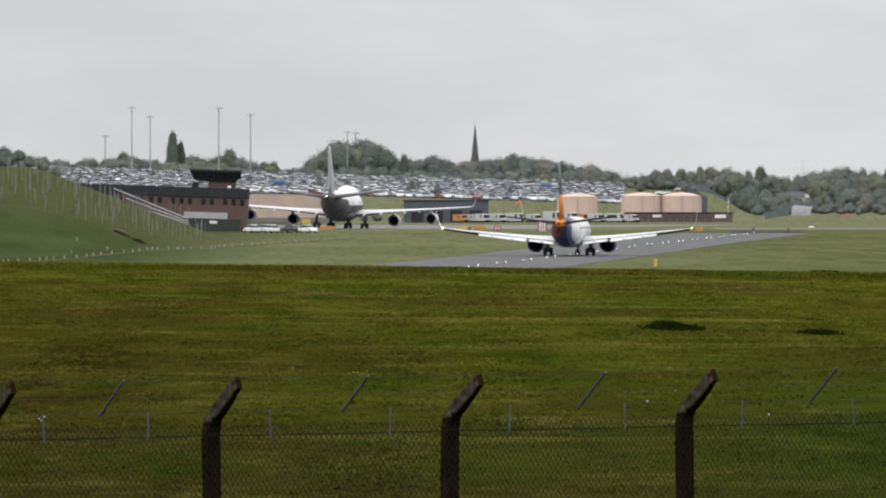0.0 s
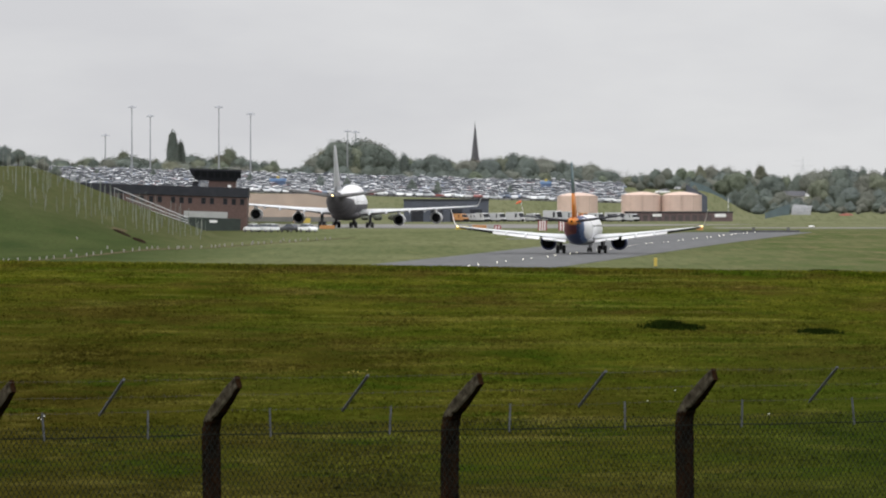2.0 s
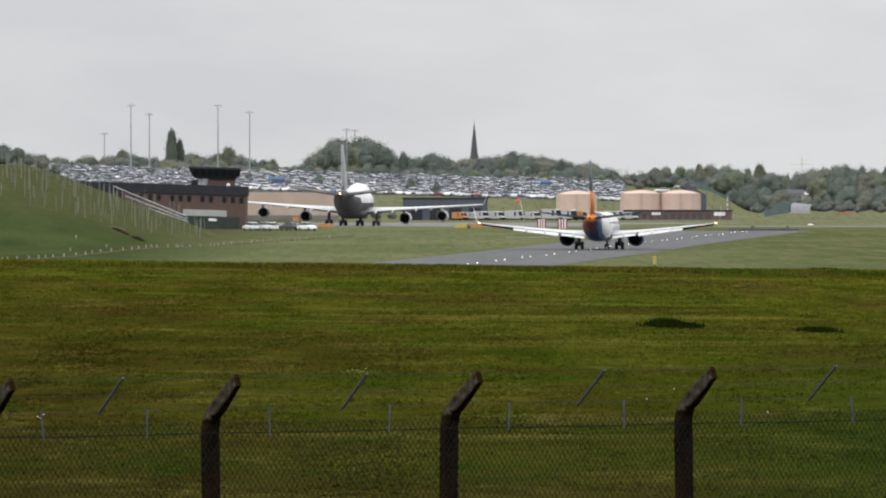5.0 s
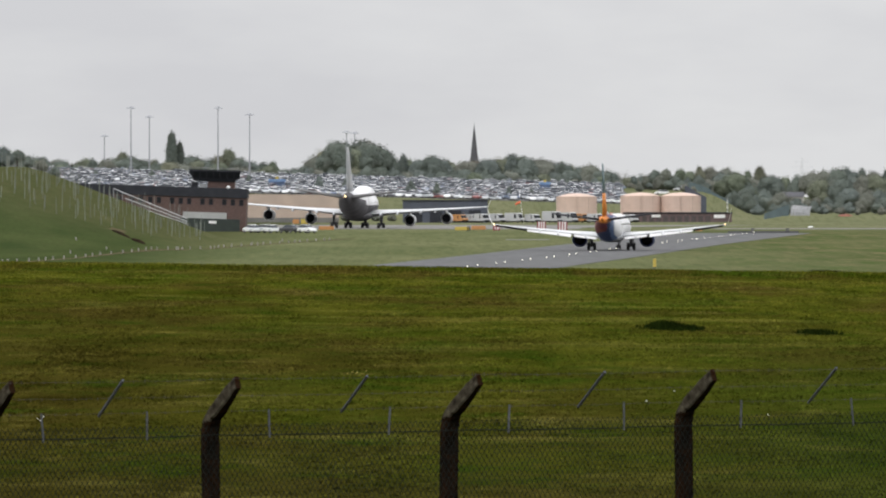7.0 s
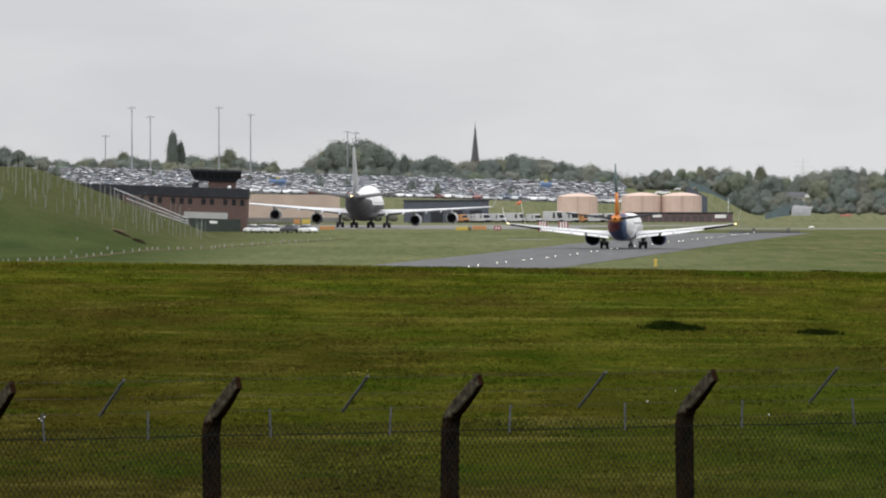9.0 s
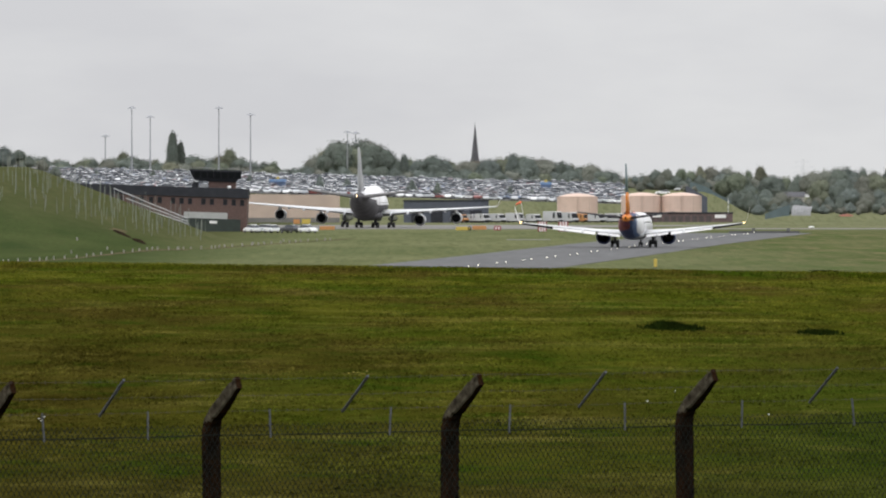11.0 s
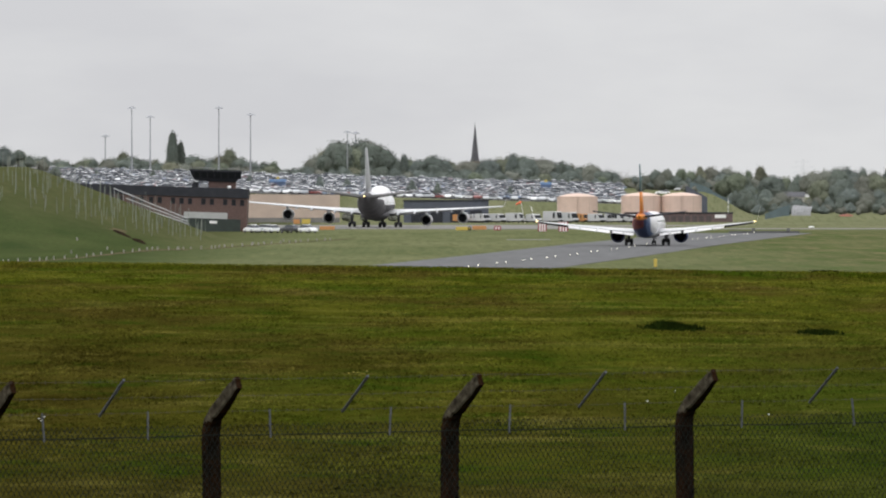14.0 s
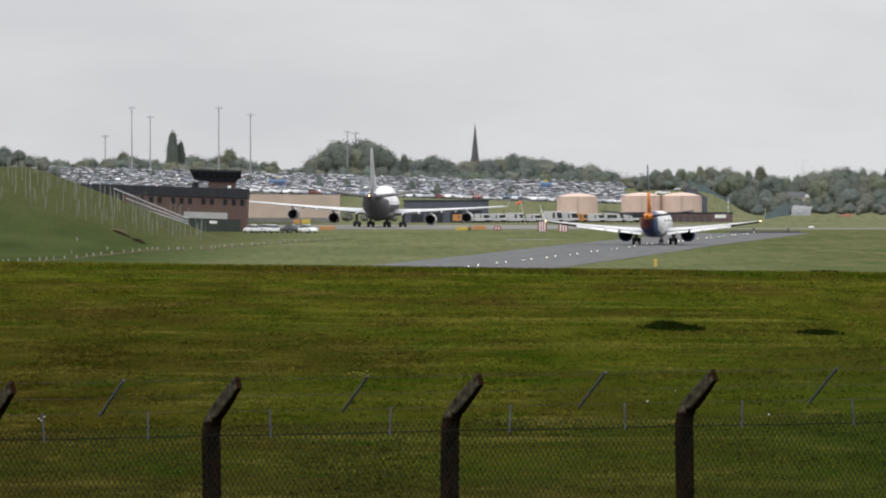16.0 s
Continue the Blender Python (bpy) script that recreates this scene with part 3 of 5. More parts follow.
def jumbo():
    """A four-engined wide-body freighter, white above; shade is coloured in below and at the tail."""
    plane = thing("jumbo_jet", "white four-engined wide-body jet with dark underside taxiing away", "airplane")
    st = ((31.5, 0.1, 0.1, 4.9), (30.6, 1.2, 1.3, 5.0), (28.5, 2.3, 2.5, 5.2), (25.0, 3.05, 3.2, 5.35), (20, 3.25, 3.35, 5.4), (-8, 3.25, 3.35, 5.4))
    bm = loft(bmesh.new(), round_rings(st, 40))
    # lower half takes a grey belly colour that includes the underside's shade
    for f in bm.faces:
        f.material_index = 1 if f.calc_center_median().z < 5.4 else 0
    part("fuselage", bm, [M["white_paint"], M["belly_shaded"]], plane, "white painted wide fuselage with underside shade in its grey belly colour", smooth=True)
    hump = ((29.0, 0.4, 0.5, 6.6), (26.5, 1.7, 1.7, 7.2), (24, 2.3, 2.15, 7.6), (16, 2.5, 2.2, 7.7), (10, 2.3, 1.9, 7.3), (4, 1.6, 1.0, 7.2), (0, 0.8, 0.4, 7.2))
    part("upper_deck", loft(bmesh.new(), round_rings(hump, 24)), M["white_paint"], plane, "white raised upper deck", smooth=True)
    rear = ((-8, 3.25, 3.35, 5.4), (-14, 3.2, 3.2, 5.55), (-20, 2.85, 2.75, 5.95), (-26, 2.15, 2.05, 6.5), (-31, 1.35, 1.3, 7.0), (-34.5, 0.65, 0.7, 7.2), (-36.2, 0.3, 0.32, 7.32))
    bm = loft(bmesh.new(), round_rings([(y, *(float(np.interp(-y, [-q[0] for q in rear], [q[c] for q in rear])) for c in (1, 2, 3))) for y in [-8 - 1.5 * i for i in range(18)] + [-34.5, -36.2]], 40))
    for f in bm.faces:
        c = f.calc_center_median()
        mid, half = (float(np.interp(-c.y, [-q[0] for q in rear], [q[k] for q in rear])) for k in (3, 2))
        f.material_index = 1 if c.z < mid + (0.0 if c.y > -14 else 0.32 if c.y > -29 else 1.5) * half else 0
    part("tail_cone", bm, [M["white_paint"], M["belly_shaded"]], plane, "tail cone with lower half coloured dark grey for shade", smooth=True)
    part("wing_fairing", loft(bmesh.new(), round_rings(((16, 0.5, 0.2, 2.5), (12, 2.8, 1.1, 2.9), (0, 3.5, 1.3, 2.9), (-6, 2.8, 1.0, 2.9), (-11, 0.4, 0.2, 2.6)), 24)), M["belly_shaded"], plane, smooth=True)
    for s in (-1, 1):
        w = part("wing", loft(bmesh.new(), wing_rings(((2.6, 3.2, 17.0, 15.5, 0.13), (11.8, 4.05, 8.9, 9.4, 0.10), (21.0, 4.75, 0.9, 6.4, 0.09), (31.0, 5.55, -7.8, 3.9, 0.08)), s)),
                 M["wing_grey"], plane, "pale grey swept wing", smooth=True)
        part("winglet", loft(bmesh.new(), [[(s * (31.0 + u), y, z + v * 0.3) for y, v in foil(lead, ch, 0.07)] for u, z, lead, ch in ((0, 5.55, -7.8, 3.8), (0.25, 5.8, -8.3, 3.2), (0.95, 7.35, -10.4, 1.3))]),
             M["white_paint"], w, "white upswept winglet", smooth=True)
        for fx in (5.5, 9.5, 15.0, 18.5):
            fz = 3.2 + fx * 0.08
            fy = 1.6 - (fx - 2.6) * 0.2
            part("flap_track_fairing", loft(bmesh.new(), round_rings(((fy + 2, 0.1, 0.1, fz), (fy, 0.3, 0.4, fz - 0.3), (fy - 2, 0.25, 0.3, fz - 0.5), (fy - 3.6, 0.05, 0.05, fz - 0.7)), 10, s * fx)), M["grey_paint"], w, smooth=True)
        part("tailplane", loft(bmesh.new(), wing_rings(((0.5, 7.1, -24.5, 8.6, 0.12), (11.6, 8.75, -33.4, 2.8, 0.2)), s)), M["tail_grey"], plane, "grey horizontal tailplane", smooth=True)
        engine(plane, s * 11.7, 9.4, 1.98, 1.38, 6.2, M["cowl_grey"], 4.0)
        engine(plane, s * 20.85, 1.6, 2.66, 1.38, 6.2, M["cowl_grey"], 4.7)
        undercarriage(plane, "wing_gear", s * 5.5, 1.6, 3.5, 0.66, 0.56, (-0.74, 0.74), 0.56)
        undercarriage(plane, "body_gear", s * 1.95, -1.5, 2.6, 0.66, 0.56, (-0.74, 0.74), 0.56)
    undercarriage(plane, "nose_gear", 0, 24.2, 2.8, 0.60, 0.40, (0.0,), 0.46)
    part("fin", loft(bmesh.new(), fin_rings(((7.9, -17.5, 14.5, 0.08), (10.5, -21.0, 11.6, 0.08), (15, -26.2, 8.0, 0.08), (18.5, -30.6, 5.2, 0.07), (18.8, -31.1, 4.4, 0.05)))), M["grey_paint"], plane, "tall grey fin", smooth=True)
    part("rudder", loft(bmesh.new(), [[(0.16, -31.3, 9.2), (0, -33.2, 9.2), (-0.16, -31.3, 9.2)], [(0.1, -35.3, 18.1), (0, -36.2, 18.1), (-0.1, -35.3, 18.1)]]), M["grey_paint"], plane, "darker grey rudder")
    part("tail_exhaust", rod(bmesh.new(), (0, -36.1, 7.32), (0, -36.8, 7.37), 0.32, 0.26, 14), M["engine_dark"], plane, "dark tail exhaust outlet")
    lamp_bead(plane, "tail_lamp", (0.0, -36.9, 7.5), 0.16, M["lamp_warm"], "glowing warm white tail lamp")
    window_row(plane, -8, 22, 1.6, 3.214, 5.9)
    return plane


airliner = twinjet()
jumbo_jet = jumbo()


# ---------- boundary fence: cranked concrete posts, chain link, barbed wire ----------
FENCE_DIR = Vector((math.cos(radians(25)), math.sin(radians(25)), 0))
FENCE_OUT = Vector((math.sin(radians(25)), -math.cos(radians(25)), 0))
PITCH = 3.325


def fence_at(u):
    """A place on the fence's line, u metres from the post in the middle; the top of the posts rises a little along it."""
    p = Vector((0.09, 107.6, 0)) + FENCE_DIR * u
    return p, 7.31 + 0.006 * u


def fence_post_mesh():
    """A square post with a cranked head, leaning out over the field's edge; the left side of the crank is paler."""
    bm = bmesh.new()
    w = 0.096
    rows = []
    for z, out, k in ((-2.15, 0, 1.05), (-1.0, 0, 1.03), (-0.26, 0, 1.0), (-0.15, 0.03, 0.97), (-0.06, 0.11, 0.88), (0.03, 0.25, 0.78), (0.345, 0.81, 0.48), (0.385, 0.87, 0.40)):
        c = FENCE_OUT * out
        a, b = FENCE_DIR * w * k, FENCE_OUT * w * k
        tip = 0.10 if z > -0.05 else (0.05 if z > -0.2 else 0.0)
        ring = []
        for sa, sb in ((-1, -0.75), (-0.75, -1), (0.75, -1), (1, -0.75), (1, 0.75), (0.75, 1), (-0.75, 1), (-1, 0.75)):
            v = c + a * sa + b * sb
            ring.append((v.x, v.y, z - tip * sb * 0.7))
        rows.append(ring)
    loft(bm, rows)
    bm.normal_update()
    bmesh.ops.recalc_face_normals(bm, faces=bm.faces)
    bmesh.ops.subdivide_edges(bm, edges=bm.edges, cuts=2, use_grid_fill=True)
    for v in bm.verts:
        v.co += Vector((noise.noise(v.co * 9), noise.noise(v.co * 9 + Vector((5, 0, 0))), noise.noise(v.co * 7))) * 0.012
    bmesh.ops.recalc_face_normals(bm, faces=bm.faces)
    # crank faces that point left along the fence take the paler material
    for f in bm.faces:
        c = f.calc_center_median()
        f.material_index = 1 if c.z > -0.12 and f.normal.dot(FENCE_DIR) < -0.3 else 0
    return mesh_of(bm, "post", [M["post_concrete"], M["post_pale"]])


def wire_mesh(points, r, name, mat, n=4):
    ring = [(FENCE_OUT * math.cos(2 * math.pi * i / n) + Vector((0, 0, math.sin(2 * math.pi * i / n)))) * r for i in range(n)]
    return mesh_of(loft(bmesh.new(), [[(Vector(p) + q)[:] for q in ring] for p in points]), name, mat)


def boundary_fence():
    fence = thing("boundary_fence", "chain-link fence with cranked concrete posts and barbed wire", "fence")
    me = fence_post_mesh()
    for i in range(-3, 5):
        p, z = fence_at(i * PITCH + 0.0 + (0.28 if i == -2 else 0.0))
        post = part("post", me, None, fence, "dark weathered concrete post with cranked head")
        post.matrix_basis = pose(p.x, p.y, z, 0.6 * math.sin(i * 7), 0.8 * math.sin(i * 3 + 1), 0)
    u0, u1 = -3 * PITCH, 4 * PITCH

    def strand(out, dz, sag, mat, r, name, barbs):
        pts = []
        n = 56
        for k in range(n + 1):
            u = u0 + (u1 - u0) * k / n
            p, z = fence_at(u)
            q = p + FENCE_OUT * out
            s = (u / PITCH) % 1.0
            pts.append((q.x, q.y, z + dz - sag * 4 * s * (1 - s) + 0.004 * math.sin(k * 2.1)))
        w = part(name, wire_mesh(pts, r, name, mat), None, fence)
        if barbs:
            bm = bmesh.new()
            u = u0
            while u < u1:
                p, z = fence_at(u)
                q = p + FENCE_OUT * out + Vector((0, 0, z + dz - sag * 4 * ((u / PITCH) % 1.0) * (1 - (u / PITCH) % 1.0)))
                d = FENCE_DIR * 0.012
                for sgn in (-1, 1):
                    rod(bm, q - d + Vector((0, 0, -0.018 * sgn)), q + d + Vector((0, 0, 0.018 * sgn)), 0.0022, 0.001, 3)
                u += 0.15
            tagged(part("barbing", bm, mat, w), kind="stuff")

    strand(0.11, 0.02, 0.012, M["rusty_wire"], 0.0019, "barbed_wire", True)
    strand(0.42, 0.22, 0.012, M["rusty_wire"], 0.0019, "barbed_wire", True)
    strand(0.86, 0.44, 0.015, M["rusty_wire"], 0.0019, "barbed_wire", True)
    strand(0.12, -0.285, 0.012, M["wire"], 0.007, "line_wire", False)

    # chain link: slanting wires both ways, with open knuckles at the top
    verts, faces = [], []

    def thin(a, b, r):
        k = len(verts)
        d = (b - a).normalized()
        s = d.cross(FENCE_OUT).normalized() * r
        o = FENCE_OUT * r
        for q in (a, b):
            verts.extend([(q + s)[:], (q + o)[:], (q - s)[:], (q - o)[:]])
        for j in range(4):
            faces.append((k + j, k + (j + 1) % 4, k + 4 + (j + 1) % 4, k + 4 + j))

    high, low, cell = -0.155, -2.0, 0.0715
    n = int((u1 - u0) / cell)
    rise = high - low
    run = rise * 0.62
    for k in range(-int(run / cell) - 1, n + 1):
        for sgn in (-1, 1):
            ua = u0 + k * cell + (0 if sgn > 0 else run)
            pieces = 3
            for j in range(pieces):
                fa, fb = j / pieces, (j + 1) / pieces
                a_u, b_u = ua + sgn * run * fa, ua + sgn * run * fb
                if min(a_u, b_u) < u0 or max(a_u, b_u) > u1:
                    continue
                a, za = fence_at(a_u)
                b, zb = fence_at(b_u)
                off = FENCE_OUT * (0.125 + sgn * 0.003)
                thin(a + off + Vector((0, 0, za + low + rise * fa)), b + off + Vector((0, 0, zb + low + rise * fb)), 0.0038)
    me = bpy.data.meshes.new("chain_link")
    me.from_pydata(verts, [], faces)
    me.materials.append(M["wire"])
    mesh = new("chain_link", me)
    mesh.parent = fence
    tagged(mesh, "dark wire chain-link mesh", kind="stuff")
    # spacers between the posts
    for i in range(-3, 4):
        for frac, arm in ((0.305 if i == -2 else 0.23, False), (0.535, True), (0.725, False)):
            p, z = fence_at((i + frac) * PITCH)
            bm = bmesh.new()
            if arm:
                a, b = p + FENCE_OUT * 0.08 + Vector((0, 0, z - 0.02)), p + FENCE_OUT * 0.86 + Vector((0, 0, z + 0.445))
                rod(bm, a, b, 0.019, 0.019, 6)
                part("cranked_spacer", bm, M["dropper"], fence, "thin grey metal cranked spacer")
            else:
                a, b = p + FENCE_OUT * 0.13 + Vector((0, 0, z - 0.33)), p + FENCE_OUT * 0.11 + FENCE_DIR * 0.03 * math.sin(i * 5 + frac * 9) + Vector((0, 0, z + 0.03))
                rod(bm, a, b, 0.013, 0.013, 6)
                part("dropper", bm, M["dropper"], fence, "short grey metal wire spacer")
    return fence


boundary_fence()


# ---------- brick operations building with a lookout on its roof ----------
def operations_building():
    """Local frame: x along the front, 0 at the right-hand corner, y away from the viewer, z up from the base."""
    b = thing("operations_building", "long brown brick building with black parapet and rooftop lookout", "building", pose(-40.6, 1741, -0.25, 0, 1.9, 0))
    L, D = 46.0, 14.0
    part("wall", boxed(-L, 0, 0, D, -0.3, 6.75), M["brick"], b, "dark brown brick wall")
    part("parapet", boxed(-L - 0.15, 0.15, -0.25, D + 0.2, 6.75, 8.75, bevel=0.05), M["dark_cladding"], b, "black clad parapet band")
    part("panel_band", boxed(-13.0, -4.0, -0.12, 0, 2.35, 3.65, bevel=0.02), material("pale_panel", (0.36, 0.37, 0.36), 0.6, 0.1, 0.6), b, "pale grey panel band")
    part("base_screen", boxed(-13.5, -1.2, -1.6, -1.4, -0.3, 2.4, bevel=0.03), M["dark_green"], b, "dark green screen along the base")
    part("notice", boxed(-4.6 - 3.0, -3.0 - 3.0, -1.66, -1.6, 1.4, 1.95), M["white_paint"], b, "small white notice of plain bars")
    x = -1.05
    gaps = (1.75, 1.75, 2.75, 1.75, 2.75, 1.75, 1.75, 2.75, 1.75, 2.0, 1.75, 2.7, 1.75, 1.75, 2.6, 1.75)
    fr = mesh_of(boxed(-0.44, 0.44, -0.06, 0.03, -0.64, 0.64), "window", M["dark_cladding"])
    pn = mesh_of(boxed(-0.35, 0.35, -0.075, -0.055, -0.55, 0.55), "pane", M["window_glass"])
    for g in gaps:
        w = part("window", fr, None, b, "dark framed window")
        w.matrix_basis = Matrix.Translation((x, 0, 5.85))
        part("pane", pn, None, w)
        x -= g
    # rooftop lookout, wider at the top
    neck = boxed(-8.2, -2.6, 3.5, 9.5, 8.75, 10.1)
    look_out = part("lookout", neck, M["brick"], b, "flared black rooftop lookout room")
    cab = loft(bmesh.new(), [[(-12.2 + k, 2 + k, z), (-1.5 - k, 2 + k, z), (-1.5 - k, 11 - k, z), (-12.2 + k, 11 - k, z)] for k, z in ((1.2, 10.05), (0.9, 10.5), (0.1, 12.05), (0.0, 12.1), (0.0, 12.45), (0.3, 12.5))])
    part("lookout_cab", cab, M["dark_cladding"], look_out, "black flared cab")
    for i in range(7):
        x0 = -11.2 + i * 1.42
        bm = loft(bmesh.new(), [[(x0 + 0.1, 2.62, 10.75), (x0 + 1.15, 2.62, 10.75), (x0 + 1.15, 2.7, 10.75), (x0 + 0.1, 2.7, 10.75)],
                                [(x0 + 0.1, 2.06, 11.9), (x0 + 1.15, 2.06, 11.9), (x0 + 1.15, 2.14, 11.9), (x0 + 0.1, 2.14, 11.9)]])
        part("lookout_pane", bm, M["window_glass"], look_out)
    part("roof_box", boxed(-11.6, -10.3, 4, 6, 8.75, 9.8, bevel=0.05), M["dark_cladding"], b, "dark roof plant box")
    part("roof_box", boxed(-9.9, -8.5, 4, 6, 8.75, 9.5, bevel=0.05), M["grey_paint"], b, "grey roof plant box")
    dome = bmesh.new()
    bmesh.ops.create_uvsphere(dome, u_segments=12, v_segments=8, radius=0.42, matrix=Matrix.Translation((-3.9, 2.9, 8.9)))
    part("aerial_dome", dome, M["white_paint"], b, "small white aerial dome", smooth=True)
    bm = bmesh.new()
    for i in range(5):
        rod(bm, (-10.8 + i * 2.2, 4, 12.5), (-10.8 + i * 2.2, 4, 12.85), 0.03, 0.03, 5)
    rod(bm, (-10.8, 4, 12.85), (-2.0, 4, 12.85), 0.03, 0.03, 5)
    part("roof_rail", bm, M["mast_grey"], look_out)
    return b


operations_building()


# ---------- storage tanks and sheds ----------
def tank(x, y, r, h):
    t = thing("storage_tank", "salmon pink cylindrical storage tank with shallow domed roof", "storage tank", pose(x, y, ground(x, y) - 0.3), group="storage tanks")
    n = 40
    part("shell", loft(bmesh.new(), [[(rr * math.cos(2 * math.pi * i / n), rr * math.sin(2 * math.pi * i / n), z) for i in range(n)] for rr, z in ((r, 0), (r, h), (r + 0.08, h), (r + 0.08, h + 0.12), (r, h + 0.12))]), M["salmon"], t, "salmon painted steel shell", smooth=False)
    part("roof", loft(bmesh.new(), [[(r * k * math.cos(2 * math.pi * i / n), r * k * math.sin(2 * math.pi * i / n), h + 0.12 + z) for i in range(n)] for k, z in ((1.0, 0), (0.85, 0.35), (0.6, 0.72), (0.3, 0.97), (0.05, 1.05))]), M["salmon"], t, "shallow domed roof", smooth=True)
    for a in (200, 235, 270, 305, 340):
        c, s = math.cos(radians(a)), math.sin(radians(a))
        part("seam", rod(bmesh.new(), ((r + 0.01) * c, (r + 0.01) * s, 0), ((r + 0.01) * c, (r + 0.01) * s, h), 0.035, 0.035, 5), M["salmon_wall"], t)
    bm = bmesh.new()
    for z in [0.4 * i for i in range(int(h / 0.4))]:
        rod(bm, (-0.25, -r - 0.15, z), (0.25, -r - 0.15, z), 0.02, 0.02, 4)
    for s in (-0.25, 0.25):
        rod(bm, (s, -r - 0.15, 0), (s, -r - 0.15, h + 0.8), 0.03, 0.03, 4)
    part("ladder", bm, M["salmon_wall"], t)
    return t


tank(36.3, 2290, 5.5, 6.9)
tank(53.9, 2300, 5.55, 7.1)
tank(64.7, 2300, 5.55, 7.1)


def pump_house():
    p = thing("pump_house", "low dark brick service building with flat roof", "building", pose(0, 2280, ground(60, 2280) - 0.3))
    part("wall", boxed(49, 78, 0, 8, 0, 2.6), M["purple_brick"], p, "dull purple-brown brick wall")
    part("roof", boxed(48.8, 78.2, -0.2, 8.2, 2.6, 2.95, bevel=0.03), M["dark_cladding"], p, "dark flat roof edge")
    part("notice", boxed(73.2, 76.2, -0.1, -0.02, 1.4, 2.35, bevel=0.02), M["white_paint"], p, "white notice board")
    for i in range(12):
        x0 = 50 + i * 1.9
        part("shutter_door", boxed(x0, x0 + 1.3, -0.06, 0, 0.1, 2.0), M["shutter"], p, "dark shutter door")
    part("notice", boxed(56.4, 58.8, -0.1, -0.02, 1.6, 2.3), M["white_paint"], p, "white notice board")
    return p


pump_house()


def dark_shed():
    s = thing("shed", "long blue-black flat-roofed shed below the car park", "building", pose(0, 2250, ground(0, 2250) - 0.3))
    part("wall", boxed(-10.6, 12, 0, 10, 0, 6.0), M["blue_black"], s)
    part("roof", boxed(-10.8, 12.2, -0.2, 10.2, 6.0, 6.35, bevel=0.03), M["dark_cladding"], s)
    for i in range(18):
        part("cladding_rib", boxed(-10.3 + i * 1.27, -10.2 + i * 1.27, -0.06, 0, 0.2, 6.0), M["blue_black"], s)
    for i in range(4):
        part("roller_door", boxed(-8.6 + i * 5.2, -5.4 + i * 5.2, -0.09, -0.01, 0.2, 3.6), M["dark_cladding"], s, "dark roller door")
    return s


dark_shed()


def barrier_wall():
    w = thing("barrier_wall", "long salmon beige panelled screen wall below the car park", "wall", pose(0, 2255, ground(-40, 2255) - 0.3))
    for i in range(11):
        part("panel", boxed(-58.0 + i * 2.75, -55.31 + i * 2.75, 0, 0.25, 1.6, 7.9 - i * 0.02), M["salmon_wall"], w)
    for i in range(12):
        part("upright", boxed(-58.12 + i * 2.75, -57.9 + i * 2.75, -0.06, 0.31, 0, 8.0), M["salmon_wall"], w)
    part("plinth", boxed(-58, -27.7, -0.1, 0.35, 0, 1.6), M["concrete"], w, "grey concrete plinth")
    return w


barrier_wall()


# ---------- lighting masts ----------
def mast(x, y, top):
    g = ground(x, y)
    h = top - g
    m = thing("lighting_mast", "tall grey steel lighting mast with a lamp ring", "street lamp", pose(x, y, g - 0.2), group="car park lighting masts")
    part("pole", rod(bmesh.new(), (0, 0, 0), (0, 0, h), 0.27, 0.13, 10), M["mast_grey"], m)
    hd = bmesh.new()
    bmesh.ops.create_cone(hd, segments=12, radius1=1.5, radius2=0.3, depth=0.7, cap_ends=True, matrix=Matrix.Translation((0, 0, h + 0.1)))
    head = part("lamp_ring", hd, M["mast_grey"], m)
    for i in range(6):
        a = 2 * math.pi * i / 6
        part("floodlight", box(bmesh.new(), 1.0 * math.cos(a) - 0.32, 1.0 * math.cos(a) + 0.32, 1.0 * math.sin(a) - 0.25, 1.0 * math.sin(a) + 0.25, h - 0.25, h + 0.05, bevel=0.05), M["mast_grey"], head)
    return m


for px, d, top in ((186, 2800, 25.2), (233, 2600, 32.8), (265.5, 2650, 30.4), (387, 2600, 32.8), (443, 2600, 30.7), (614.5, 2750, 26.2), (629, 2800, 26.2)):
    mast((px - 784.5) * d / 14960, d, top)


# ---------- church ----------
def church():
    k = 3400
    c = thing("church", "distant church tower with tall slender stone spire", "church", pose(12.7, k, ground(12, k) - 0.5))
    base = 18.6 - ground(12, k)
    part("tower", boxed(-1.9, 1.9, -1.9, 1.9, 0, base, bevel=0.05), M["stone"], c, "square stone tower")
    n = 8
    part("spire", loft(bmesh.new(), [[(r * math.cos(2 * math.pi * (i + 0.5) / n), r * math.sin(2 * math.pi * (i + 0.5) / n), z) for i in range(n)] for r, z in ((1.75, base), (1.2, base + 5), (0.06, base + 15.0))]), M["slate"], c, "tapering dark octagonal spire")
    part("finial", rod(bmesh.new(), (0, 0, base + 14.6), (0, 0, base + 16.2), 0.05, 0.03, 5), M["slate"], c)
    for a in (0, 90, 180, 270):
        q = Matrix.Rotation(radians(a), 4, "Z") @ Vector((1.5, 0, 0))
        part("spire_light", rod(bmesh.new(), (q.x, q.y, base + 0.2), (q.x * 0.8, q.y * 0.8, base + 2.4), 0.35, 0.03, 4), M["slate"], c)
    return c


church()


# ---------- car park on the terrace ----------
strip("road_car_park", "grey asphalt car park on a terrace", [2445 + 10 * i for i in range(22)], lambda y: -158, lambda y: 56, M["asphalt"], lift=0.04, category="car park")

